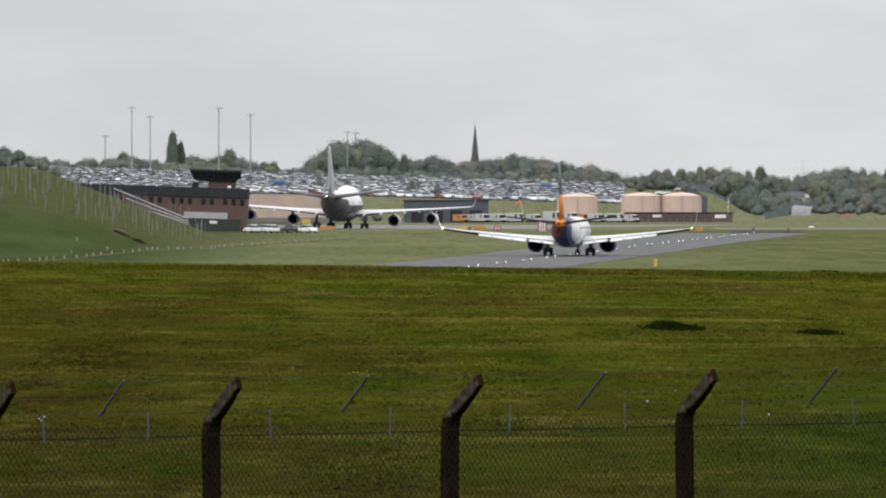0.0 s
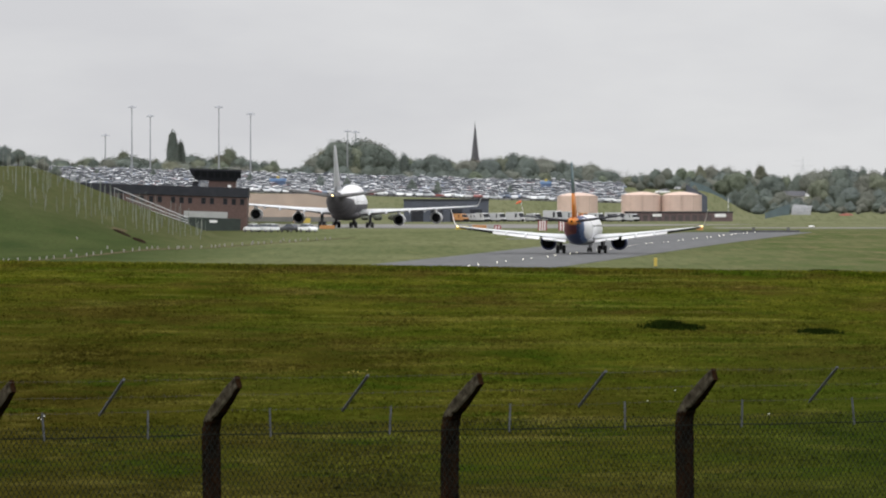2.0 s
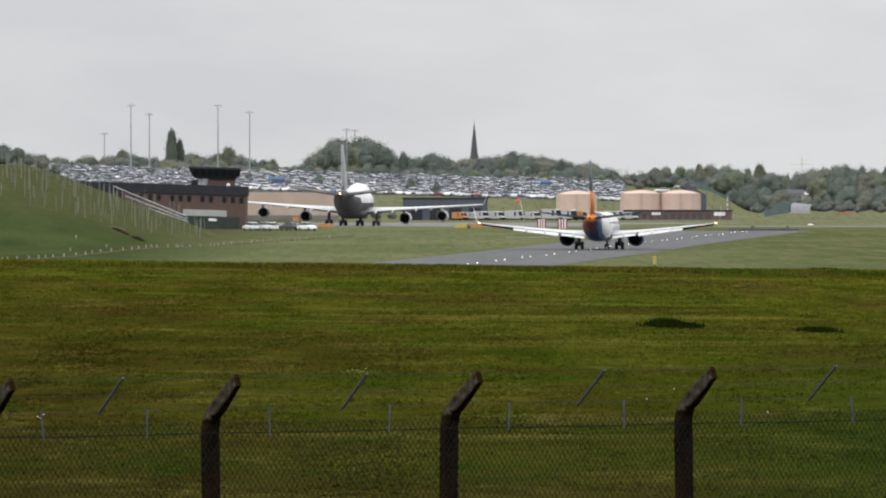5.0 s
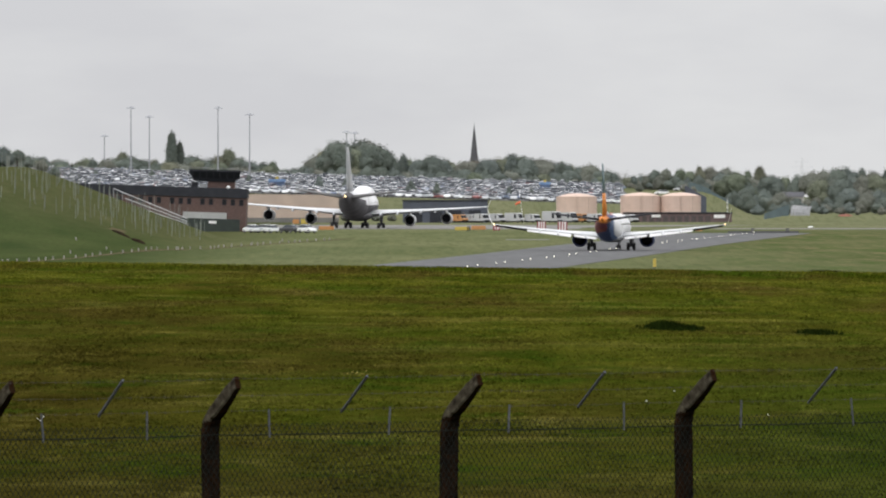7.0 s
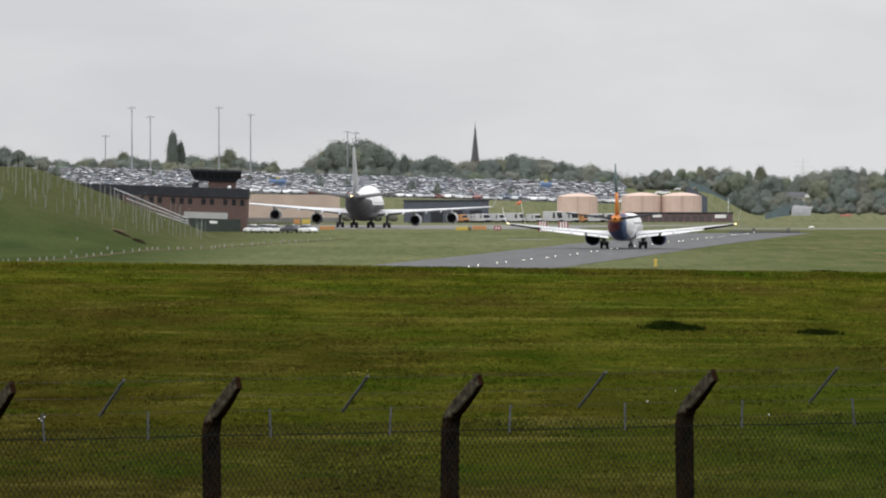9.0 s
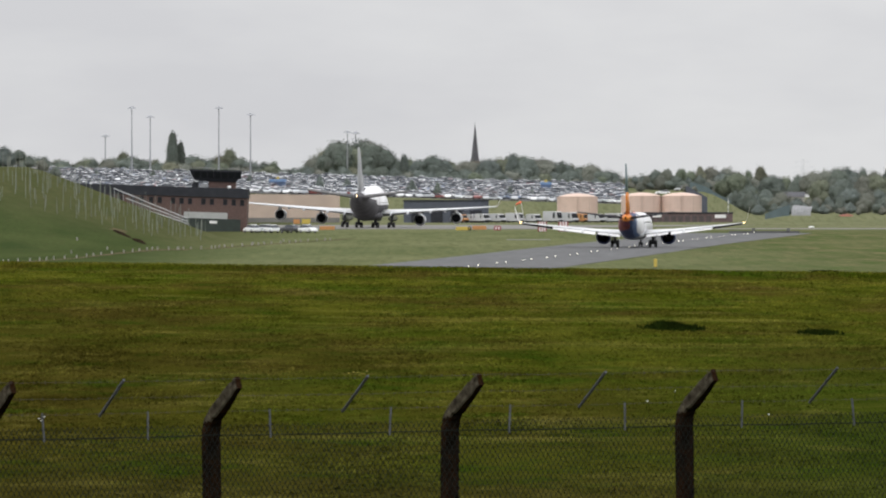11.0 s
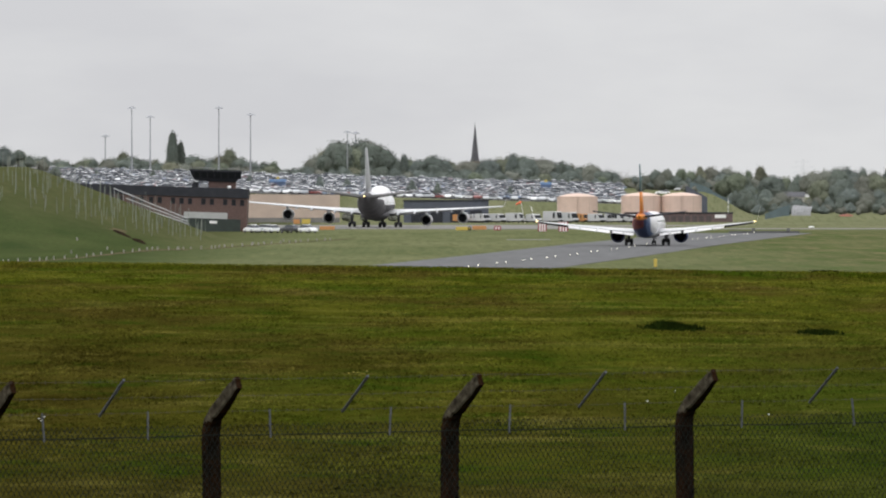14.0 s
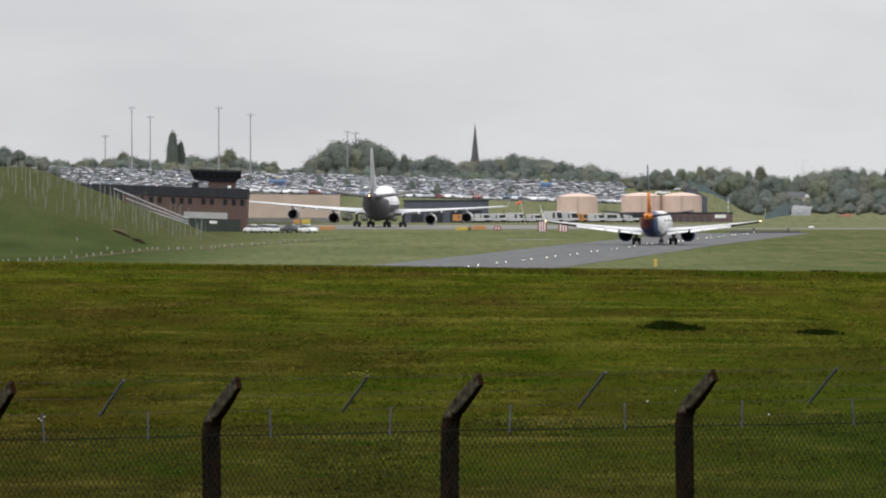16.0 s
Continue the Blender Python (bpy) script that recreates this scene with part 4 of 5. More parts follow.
SIDE = ((-2.15, 0.35), (-2.2, 0.62), (-2.12, 0.86), (-1.45, 0.94), (1.05, 0.98), (1.9, 0.80), (2.18, 0.62), (2.2, 0.35))
TOP = ((-1.95, 0.90), (-1.45, 1.40), (-0.9, 1.48), (0.25, 1.46), (1.10, 0.95))


def car_body_bm():
    bm = bmesh.new()
    loft(bm, [[(x, y, z) for y, z in SIDE] for x in (-0.86, -0.80, 0.80, 0.86)])
    for v in bm.verts:
        if abs(v.co.x) > 0.85:
            v.co.z = 0.6 + (v.co.z - 0.6) * 0.85
            v.co.y *= 0.97
    return bm


def cabin_bm():
    bm = bmesh.new()
    k = 0.74
    loft(bm, [[(x * (1.0 if z < 1.0 else 0.84), y, z) for y, z in TOP] for x in (-k, k)])
    return bm


def roof_bm():
    bm = bmesh.new()
    loft(bm, [[(x, -1.42, 1.40), (x, -0.9, 1.495), (x, 0.25, 1.475), (x, 0.35, 1.43), (x, -0.9, 1.42)] for x in (-0.64, 0.64)])
    return bm


CAR_BODY = []
for paint in CAR_PAINT:
    CAR_BODY.append((mesh_of(car_body_bm(), "body", paint), mesh_of(roof_bm(), "roof", paint)))
CABIN = mesh_of(cabin_bm(), "cabin_glass", M["glass"])
CAR_WHEEL = wheel_mesh(0.32, 0.2)


def car_kind(i, names):
    c = thing("car", f"{names[i]} saloon car parked among others", "car", pose(0, 0, -40))
    part("body", CAR_BODY[i][0], None, c)
    part("roof", CAR_BODY[i][1], None, c)
    part("cabin_glass", CABIN, None, c, "dark glazed cabin")
    for x in (-0.78, 0.78):
        for y in (-1.32, 1.35):
            part("wheel", CAR_WHEEL, None, c).matrix_basis = Matrix.Translation((x, y, 0.32))
    return c


PAINTS = ("white", "silver", "dark grey", "black", "blue", "red", "slate blue")
MODELS = [car_kind(i, PAINTS) for i in range(7)]
rng = random.Random(4)
PICK = (0, 0, 0, 0, 1, 1, 1, 2, 3, 4, 5, 6, 0, 1, 6, 0, 1, 0, 2)


def place_on(x, y, turn, lift=0.04):
    return pose(x, y, ground(x, y) + lift, 0, 0, turn)


rest = []
count = 0
for row in range(28):
    y = 2447 + row * 7.2 + (2.2 if row % 2 else 0)
    x = -128 - row * 0.8
    turn = 0 if row % 2 else 180
    while x < 50 + 0.08 * row:
        x += 2.75
        if rng.random() < 0.07 or (row % 5 == 3 and rng.random() < 0.25):
            continue
        k = rng.choice(PICK)
        t = turn + rng.uniform(-4, 4) + (rng.choice((62, -58)) if rng.random() < 0.35 else 0)
        s = rng.uniform(0.94, 1.16)
        at = place_on(x + rng.uniform(-0.2, 0.2), y + rng.uniform(-0.5, 0.5), t) @ Matrix.Diagonal((s, s * rng.uniform(0.9, 1.05), s * rng.choice((0.97, 1.0, 1.1, 1.22)), 1))
        if x > -56 and count < 260:
            count += 1
            tagged(copy_thing(MODELS[k], at), group="cars in the car park")
        else:
            rest.append((k, at))


def car_rows():
    """The cars farther back, as one mass of bodies and windows."""
    verts, faces, mats = [], [], []
    body = [(x, y, z) for x in (-0.84, 0.84) for y, z in SIDE]
    cab = [(x * (1.0 if z < 1.0 else 0.84), y, z) for x in (-0.76, 0.76) for y, z in TOP]
    top = [(x, y, z + 0.02) for x in (-0.62, 0.62) for y, z in TOP[1:4]]
    for k, at in rest:
        for shape, mat in ((body, k), (cab, len(CAR_PAINT)), (top, k)):
            b, n = len(verts), len(shape) // 2
            verts.extend((at @ Vector(p))[:] for p in shape)
            if shape is top:
                faces.extend([(b, b + 1, b + 4, b + 3), (b + 1, b + 2, b + 5, b + 4)])
                mats.extend([mat] * 2)
                continue
            faces.extend((b + i, b + (i + 1) % n, b + n + (i + 1) % n, b + n + i) for i in range(n))
            faces.append(tuple(range(b, b + n)))
            faces.append(tuple(range(b + n, b + 2 * n)))
            mats.extend([mat] * (n + 2))
    me = bpy.data.meshes.new("parked_cars")
    me.from_pydata(verts, [], faces)
    for m in (*CAR_PAINT, M["glass"]):
        me.materials.append(m)
    me.polygons.foreach_set("material_index", mats)
    return tagged(new("parked_cars", me), "dense rows of parked cars filling the terrace", "cars", kind="stuff")


car_rows()
for k, x, y, t, lab in ((0, -38.9, 1716, 30, "white hatchback parked beside the brick building"), (1, -36.9, 1730, 60, "silver hatchback parked beside the brick building"),
                        (0, -34.9, 1714, 28, "white hatchback parked beside the brick building"), (3, -31.2, 1712, 48, "black saloon car parked beside the brick building"),
                        (0, -27.4, 1709, 225, "white saloon car parked on the grass edge")):
    tagged(copy_thing(MODELS[k], place_on(x * 0.96, y * 0.96, t, 0.0) @ Matrix.Diagonal((1.0, 0.9, 1.12, 1))), label=lab)
for k, x, y, t in ((3, 71.5, 2446, 80), (1, 69.0, 2447, 75), (0, 63.5, 2447, 100), (3, 57.0, 2450, 95)):
    tagged(copy_thing(MODELS[k], place_on(x, y, t, 0.0)), label=f"{PAINTS[k]} car parked above the storage tanks")
for o in MODELS:
    for c in (*o.children_recursive, o):
        bpy.data.objects.remove(c)


# ---------- vans by the apron ----------
def van(x, y, turn, long, high, glassy, paint=None):
    v = thing("minibus" if glassy else "van", "white minibus with dark side windows" if glassy else ("orange panel van parked by the apron" if paint else "white panel van parked by the apron"), "van", place_on(x, y, turn, 0.0), group="apron vehicles")
    L = long / 2
    prof = ((-L, 0.4), (-L, high - 0.1), (-L + 0.15, high), (L - 1.3, high), (L - 0.9, high - 0.25), (L - 0.35, 1.25), (L, 1.05), (L, 0.4))
    part("body", loft(bmesh.new(), [[(w, a, z) for a, z in prof] for w in (-0.98, 0.98)]), paint or M["van_white"], v, "" if paint else "white bodywork")
    part("bumper", boxed(-0.99, 0.99, L - 0.06, L + 0.1, 0.3, 0.75, bevel=0.04), M["engine_dark"], v, "dark plastic bumper")
    part("skirt", boxed(-1.0, 1.0, -L + 0.05, L - 0.1, 0.22, 0.5), M["engine_dark"], v, "dark lower skirt")
    part("windscreen", loft(bmesh.new(), [[(w, L - 0.92, high - 0.24), (w, L - 0.33, 1.18), (w, L - 0.27, 1.2), (w, L - 0.86, high - 0.22)] for w in (-0.95, 0.95)]), M["window_glass"], v)
    for s in (-1, 1):
        n = 4 if glassy else 1
        for i in range(n):
            a = L - 1.9 - i * (long - 2.4) / 4
            part("side_window", boxed(s * 0.99 - 0.012, s * 0.99 + 0.012, a - (long - 2.8) / 8, a + (long - 2.8) / 8, 1.2, high - 0.35), M["window_glass"], v)
        for a in (-L + 0.9, L - 1.0):
            part("wheel", CAR_WHEEL, None, v).matrix_basis = Matrix.Translation((s * 0.88, a, 0.32))
    return v


for x, y, t, l, h, g, k in ((4.6, 2243, -140, 4.4, 2.2, 0, "sign_orange"), (7.9, 2246, -150, 4.8, 2.2, 0, ""), (10.4, 2241, -146, 4.8, 2.4, 0, ""), (14.4, 2242, -142, 5.0, 2.4, 0, ""),
                            (19.2, 2244, -132, 5.6, 2.6, 0, ""), (24.0, 2241, -148, 5.0, 2.3, 0, ""), (29.2, 2244, -138, 6.2, 3.0, 0, ""), (33.6, 2241, -146, 5.4, 2.8, 0, ""),
                            (37.2, 2246, -150, 4.4, 2.4, 0, "sign_orange"), (40.6, 2241, -140, 5.0, 2.4, 0, ""), (45.6, 2244, -126, 5.6, 2.5, 1, ""), (49.8, 2242, -144, 4.6, 2.2, 0, "")):
    van(x, y, t, l, h, g, M[k] if k else None)


def kiosk(x, y, w, h, label):
    k = thing("kiosk", label, "kiosk", place_on(x, y, 0.0))
    part("wall", boxed(-w / 2, w / 2, 0, 2.2, 0, h * 0.75, bevel=0.03), CAR_PAINT[4], k, "blue painted wall")
    part("canopy", boxed(-w / 2 - 0.2, w / 2 + 0.2, -0.3, 2.5, h * 0.75, h, bevel=0.03), material("kiosk_blue", (0.13, 0.22, 0.38), 0.5, 0.1, 1), k, "bright blue canopy")
    part("lamp_sign", boxed(-0.4, 0.4, 0.5, 0.7, h, h + 0.7), M["yellow"], k, "yellow sign on the roof")
    return k


kiosk(-48.8, 2490, 4.6, 3.2, "small blue car park kiosk with yellow roof sign")
kiosk(31.0, 2560, 3.0, 3.0, "small blue car park kiosk with yellow roof sign")


# ---------- trees ----------
def foliage(r, domes, count, leaf, dense=True):
    """Leaf clumps over lumpy domes that grow into one another. domes: centre, radius across and radius up."""
    verts, faces = [], []
    total = sum(d[3] * d[4] for d in domes)
    shift = Vector((r.uniform(0, 50), r.uniform(0, 50), 0))

    def skin(d, c):
        q = d * 2.1 + Vector(c) * 0.7 + shift
        return 1 + 0.30 * noise.noise(q) + 0.20 * noise.noise(q * 2.3) + 0.10 * noise.noise(q * 5.1)

    for cx, cy, cz, rx, rz in domes:
        for _ in range(int(count * rx * rz / total)):
            d = Vector((r.gauss(0, 1), r.gauss(0, 1), r.gauss(0.3, 1))).normalized()
            k = skin(d, (cx, cy, cz)) * (r.uniform(0.84, 1.1) if r.random() < 0.88 else r.uniform(1.0, 1.2))
            q = Vector((cx + d.x * rx * k, cy + d.y * rx * k, cz + d.z * rz * k))
            n = (d * 0.9 + Vector((r.uniform(-1, 1), r.uniform(-1, 1), r.uniform(-0.3, 1.5)))).normalized()
            a = Matrix.Rotation(r.uniform(0, 6.28), 3, n) @ n.orthogonal().normalized()
            b = n.cross(a)
            s = leaf * r.uniform(0.5, 1.35)
            k = len(verts)
            verts.extend([(q - a * s)[:], (q - b * s * 0.62 + n * s * 0.15)[:], (q + a * s)[:], (q + b * s * 0.62 + n * s * 0.15)[:]])
            faces.append((k, k + 1, k + 2, k + 3))
    leaves = len(faces)
    if dense:
        for cx, cy, cz, rx, rz in domes:
            core = bmesh.new()
            bmesh.ops.create_icosphere(core, subdivisions=3, radius=1.0)
            k = len(verts)
            for v in core.verts:
                f = skin(v.co, (cx, cy, cz)) * 0.9
                verts.append((cx + v.co.x * rx * f, cy + v.co.y * rx * f, cz + v.co.z * rz * f))
            faces.extend(tuple(k + v.index for v in f.verts) for f in core.faces)
            core.free()
    me = bpy.data.meshes.new("crown")
    me.from_pydata(verts, [], faces)
    for poly in me.polygons[leaves:]:
        poly.use_smooth = True
    return me


def tree_kind(seed, mat, shape, label, category="tree"):
    """A tree ten metres high: trunk, limbs and an uneven crown."""
    r = random.Random(seed)
    t = thing("tree", label, category, pose(0, 0, -60))
    bm = bmesh.new()
    domes = []
    if shape == "poplar":
        rod(bm, (0, 0, 0), (0, 0, 9), 0.22, 0.04, 7)
        domes = [(0, 0, 3.6, 1.05, 2.6), (0.1, 0, 5.8, 0.95, 2.6), (0, 0, 7.7, 0.55, 1.5)]
        crown = foliage(r, domes, 2800, 0.14)
    elif shape == "bush":
        for i in range(4):
            a = i * 1.6 + r.uniform(-0.4, 0.4)
            d = r.uniform(1.2, 2.6) if i else 0.0
            domes.append((d * math.cos(a), d * math.sin(a), r.uniform(2.6, 3.8) if i else 4.6, r.uniform(2.1, 2.8), r.uniform(2.3, 2.9) if i else 3.6))
            rod(bm, (0.2 * math.cos(a), 0.2 * math.sin(a), 0), domes[-1][:3], 0.12, 0.05, 5)
        crown = foliage(r, domes, 3200, 0.19)
    elif shape == "bare":
        rod(bm, (0, 0, 0), (0.1, 0, 4.5), 0.25, 0.16, 7)
        for i in range(46):
            a, up = r.uniform(0, 6.28), r.uniform(0.3, 1.2)
            z = r.uniform(2.5, 6.2)
            p = Vector((0, 0, z))
            for j in range(3):
                q = p + Vector((math.cos(a) * math.cos(up), math.sin(a) * math.cos(up), math.sin(up))) * r.uniform(0.9, 1.5)
                rod(bm, p, q, 0.085 / (j + 1), 0.06 / (j + 1), 4)
                domes.append((*q, 0.55, 0.5))
                p, a, up = q, a + r.uniform(-0.7, 0.7), min(1.4, up + r.uniform(-0.3, 0.4))
        crown = foliage(r, domes, 1100, 0.075, dense=False)
    else:
        lean = r.uniform(-0.3, 0.3)
        broad = shape == "broad"
        rod(bm, (0, 0, 0), (lean, 0, 4.0), 0.38, 0.24, 8)
        domes.append((lean, 0, 6.5, 2.6 if broad else 1.5, 2.35 if broad else 2.5))
        for i in range(4 if broad else 3):
            a = i * (1.6 if broad else 2.1) + r.uniform(-0.5, 0.5)
            d = r.uniform(1.2, 2.1) if broad else r.uniform(0.4, 1.0)
            domes.append((lean + d * math.cos(a), d * math.sin(a), r.uniform(4.2, 6.2), r.uniform(1.5, 2.1) if broad else r.uniform(1.0, 1.4), r.uniform(1.6, 2.4)))
        for dome in domes:
            rod(bm, (lean * 0.8, 0, r.uniform(2.4, 3.6)), dome[:3], 0.16, 0.05, 5)
        crown = foliage(r, domes, 3500, 0.165)
    part("trunk", bm, M["bark"], t, "dark bark trunk and limbs")
    crown.materials.append(mat)
    part("crown", crown, None, t)
    return t


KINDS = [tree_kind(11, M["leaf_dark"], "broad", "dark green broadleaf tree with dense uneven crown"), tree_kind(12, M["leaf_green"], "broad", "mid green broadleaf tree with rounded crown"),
         tree_kind(13, M["leaf_dark"], "tall", "dark green upright tree with ragged crown"), tree_kind(14, M["leaf_hazed"], "broad", "pale grey-green broadleaf tree with haze in its colour"),
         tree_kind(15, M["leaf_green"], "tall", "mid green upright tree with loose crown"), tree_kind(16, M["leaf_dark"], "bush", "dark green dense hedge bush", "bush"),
         tree_kind(17, M["leaf_hazed"], "bush", "grey-green bush in a dense thicket", "bush"), tree_kind(18, M["leaf_hazed"], "bare", "thinly leafed grey tree with bare branches"),
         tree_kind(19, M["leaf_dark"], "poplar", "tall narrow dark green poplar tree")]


def plant(kind, x, y, top, wide=1.0, turn=0.0, sink=0.3, group="trees on the skyline"):
    g = ground(x, y) - sink
    h = (top - g) / 9.2
    return tagged(copy_thing(KINDS[kind], pose(x, y, g, 0, 0, turn) @ Matrix.Diagonal((h * wide, h * wide, h, 1))), group=group)


# the skyline of the far trees: metres along x at 2800 m, height of the tops
LINE = ((-147, 21.0), (-140, 19.0), (-134, 17.5), (-112, 17.0), (-106, 19.0), (-98, 16.0), (-82, 18.0), (-76, 16.8), (-70, 19.8), (-64, 17.3), (-58, 16.4), (-51, 14.2), (-45, 15.3), (-39, 20.5),
        (-34, 23.5), (-29, 22.6), (-24, 23.5), (-19.5, 20.5), (-15.5, 17.0), (-9, 16.8), (-3.5, 19.0), (1, 17.4), (5, 15.8), (10, 16.6), (16, 17.4), (25, 18.6), (31, 17.4), (40, 15.5), (48, 15.4), (54, 13.5), (61, 13.8))
LX, LZ = [p[0] for p in LINE], [p[1] for p in LINE]
tr = random.Random(21)
x = -150.0
while x < 62:
    top = float(np.interp(x, LX, LZ))
    k = 7 if x > 52 else tr.choice((0, 0, 1, 2, 3, 4))
    plant(k, x, 2800 + tr.uniform(-25, 25), top + tr.uniform(-0.5, 1.0), tr.uniform(0.9, 1.3), tr.uniform(0, 360))
    x += tr.uniform(2.4, 4.2)
x = -150.0
while x < 66:
    top = float(np.interp(x, LX, LZ))
    plant(tr.choice((5, 5, 6, 0, 1)), x, 2730 + tr.uniform(-30, 20), min(top - 0.8, 16.0 - 0.028 * (x + 60)) + tr.uniform(-1.0, 0.8), tr.uniform(1.0, 1.5), tr.uniform(0, 360))
    x += tr.uniform(3.0, 4.6)
for k, x, y, top, w in ((8, -88.4, 2760, 26.3, 0.85), (8, -85.9, 2764, 23.0, 0.85), (0, -34.5, 2770, 23.6, 0.95), (0, -25.0, 2775, 23.3, 0.95), (1, -30.0, 2772, 21.5, 0.9), (2, -12.9, 2770, 19.0, 0.6),
                        (0, -3.4, 2770, 18.7, 0.9), (0, 15.0, 2770, 17.6, 0.9), (2, 22.5, 2770, 18.9, 0.8), (0, 27.0, 2770, 18.4, 0.9), (2, 39.0, 2770, 16.6, 0.6), (3, 48.5, 2770, 15.8, 0.9)):
    plant(k, x, y, top, w, x * 7)
x = 40.0
while x < 80:
    plant(tr.choice((5, 6, 5, 1)), x, 2690 + tr.uniform(-8, 8), 11.0 + tr.uniform(-0.8, 0.9), 1.25, x * 31)
    x += 2.1
# wood on the right, in three depths down to the field's edge
RIGHT = ((62, 11.5), (66, 13.8), (72, 14.3), (88, 14.6), (93, 13.4), (99, 14.5), (103, 14.4), (106.5, 10.6), (110, 12.4), (117, 13.0), (122, 13.8), (128, 15.0), (140, 14.2), (152, 14.8), (200, 15.0))
RX, RZ = [p[0] for p in RIGHT], [p[1] for p in RIGHT]
for depth, drop, kinds, lo, x0 in ((2660, 0.0, (0, 0, 1, 2, 3, 4), 0.6, 60), (2600, 1.8, (0, 5, 1, 6, 5), 0.95, 56), (2540, 6.0, (5, 0, 6, 5), 0.8, 88), (2470, 9.2, (5, 5, 6), 1.1, 92)):
    x = float(x0)
    while x < 158:
        top = float(np.interp(x, RX, RZ)) - drop
        if 2500 < depth < 2650 and 101 < x < 114:
            # a gap before the house
            top = min(top, 5.6)
        plant(tr.choice(kinds), x, depth + tr.uniform(-22, 22), top + tr.uniform(-1.3, 0.5), tr.uniform(lo, lo + 0.45), tr.uniform(0, 360), group="wood beside the airfield")
        x += tr.uniform(2.6, 4.4)
for x, y, h in ((-36.5, 2500, 5.0), (-28.5, 2500, 4.4), (-9.2, 2470, 5.2), (-1.7, 2455, 5.0), (19.5, 2475, 4.0), (-58, 2530, 3.8), (-88, 2560, 3.8), (-105, 2560, 3.2), (26.0, 2480, 3.2)):
    plant(5, x, y, ground(x, y) + h, 0.62, x * 9, 0.1, "small trees in the car park")
for x, y, h in ((104.5, 2558, 4.6), (107.5, 2556, 4.4), (110.5, 2558, 4.6), (113, 2556, 5.4), (69.5, 2430, 2.6), (72.0, 2425, 2.2), (112.5, 2380, 2.6), (117, 2380, 2.2), (124, 2385, 2.8), (131, 2380, 2.4)):
    plant(6, x, y, ground(x, y) + h, 1.0, x * 9, 0.2, "bushes at the field edge")
for x, y, h in ((-26.5, 2330, 3.0), (-22.0, 2335, 2.4), (-18.5, 2330, 2.8), (-14.0, 2335, 2.2)):
    plant(6, x, y, ground(x, y) + h, 1.3, x * 9, 0.2, "bushes at the field edge")
# hedge along the top of the embankment
for k, x, y, top, w in ((0, -76.5, 1425, 16.6, 1.3), (5, -73.8, 1420, 16.2, 1.2), (0, -71.6, 1424, 15.4, 1.2), (5, -69.6, 1421, 14.6, 1.2), (6, -67.6, 1424, 14.0, 1.2), (5, -65.6, 1430, 12.8, 1.2), (5, -80.0, 1425, 16.0, 1.3)):
    plant(k, x, y, top, w, x * 13, group="hedge on the embankment")
for o in KINDS:
    for c in (*o.children_recursive, o):
        bpy.data.objects.remove(c)


# ---------- young planting on the embankment ----------
stake_me = []
for i in range(4):
    rr = random.Random(i)
    h = 1.8 + 0.4 * i
    bm = rod(bmesh.new(), (0, 0, -0.2), (rr.uniform(-0.05, 0.05), 0, h), 0.05, 0.035, 6)
    stake_me.append(mesh_of(bm, "tree_guard", M["stake"]))
sr = random.Random(8)
for row in range(15):
    y = 1276 + row * 10.4
    x = -78.0 + sr.uniform(0, 2)
    while x < -38.8 - max(0, 1330 - y) * 0.06:
        if sr.random() < 0.68:
            gx, gy = x + sr.uniform(-0.5, 0.5), y + sr.uniform(-3.2, 3.2) + 0.25 * (x + 60)
            ob = tagged(new("tree_guard", sr.choice(stake_me)), "slim pale plastic tree guard on the grass embankment", "tree guard", "tree guards on the embankment")
            ob.matrix_basis = pose(gx, gy, ground(gx, gy) - 0.02, sr.uniform(-1.5, 1.5), sr.uniform(-2, 2), 0)
        x += sr.uniform(1.6, 2.5)


def soil_heap(x0, y0, x1, y1, w, h, label):
    bm = bmesh.new()
    rings = []
    n = 22
    for i in range(n + 1):
        u = i / n
        cx, cy = x0 + (x1 - x0) * u, y0 + (y1 - y0) * u
        s = math.sin(math.pi * min(1, max(0.0, u))) ** 0.4 + 0.02
        g = ground(cx, cy)
        ring = []
        for j in range(9):
            a = math.pi * j / 8
            d = noise.noise((cx * 1.7, cy * 0.6, j * 0.9)) * 0.5
            ring.append((cx + math.cos(a) * w * s * 0.3, cy + math.cos(a) * w * s, g - 0.08 + (h * s * (1 + d)) * math.sin(a)))
        rings.append(ring)
    loft(bm, rings)
    return tagged(part("earth_bank", bm, M["soil"], None), label, "earth bank")


soil_heap(-49.4, 1262, -45.8, 1240, 1.0, 0.34, "long dark bare soil heap on the embankment")
soil_heap(-45.6, 1238, -43.0, 1222, 1.2, 0.42, "long dark bare soil heap on the embankment")


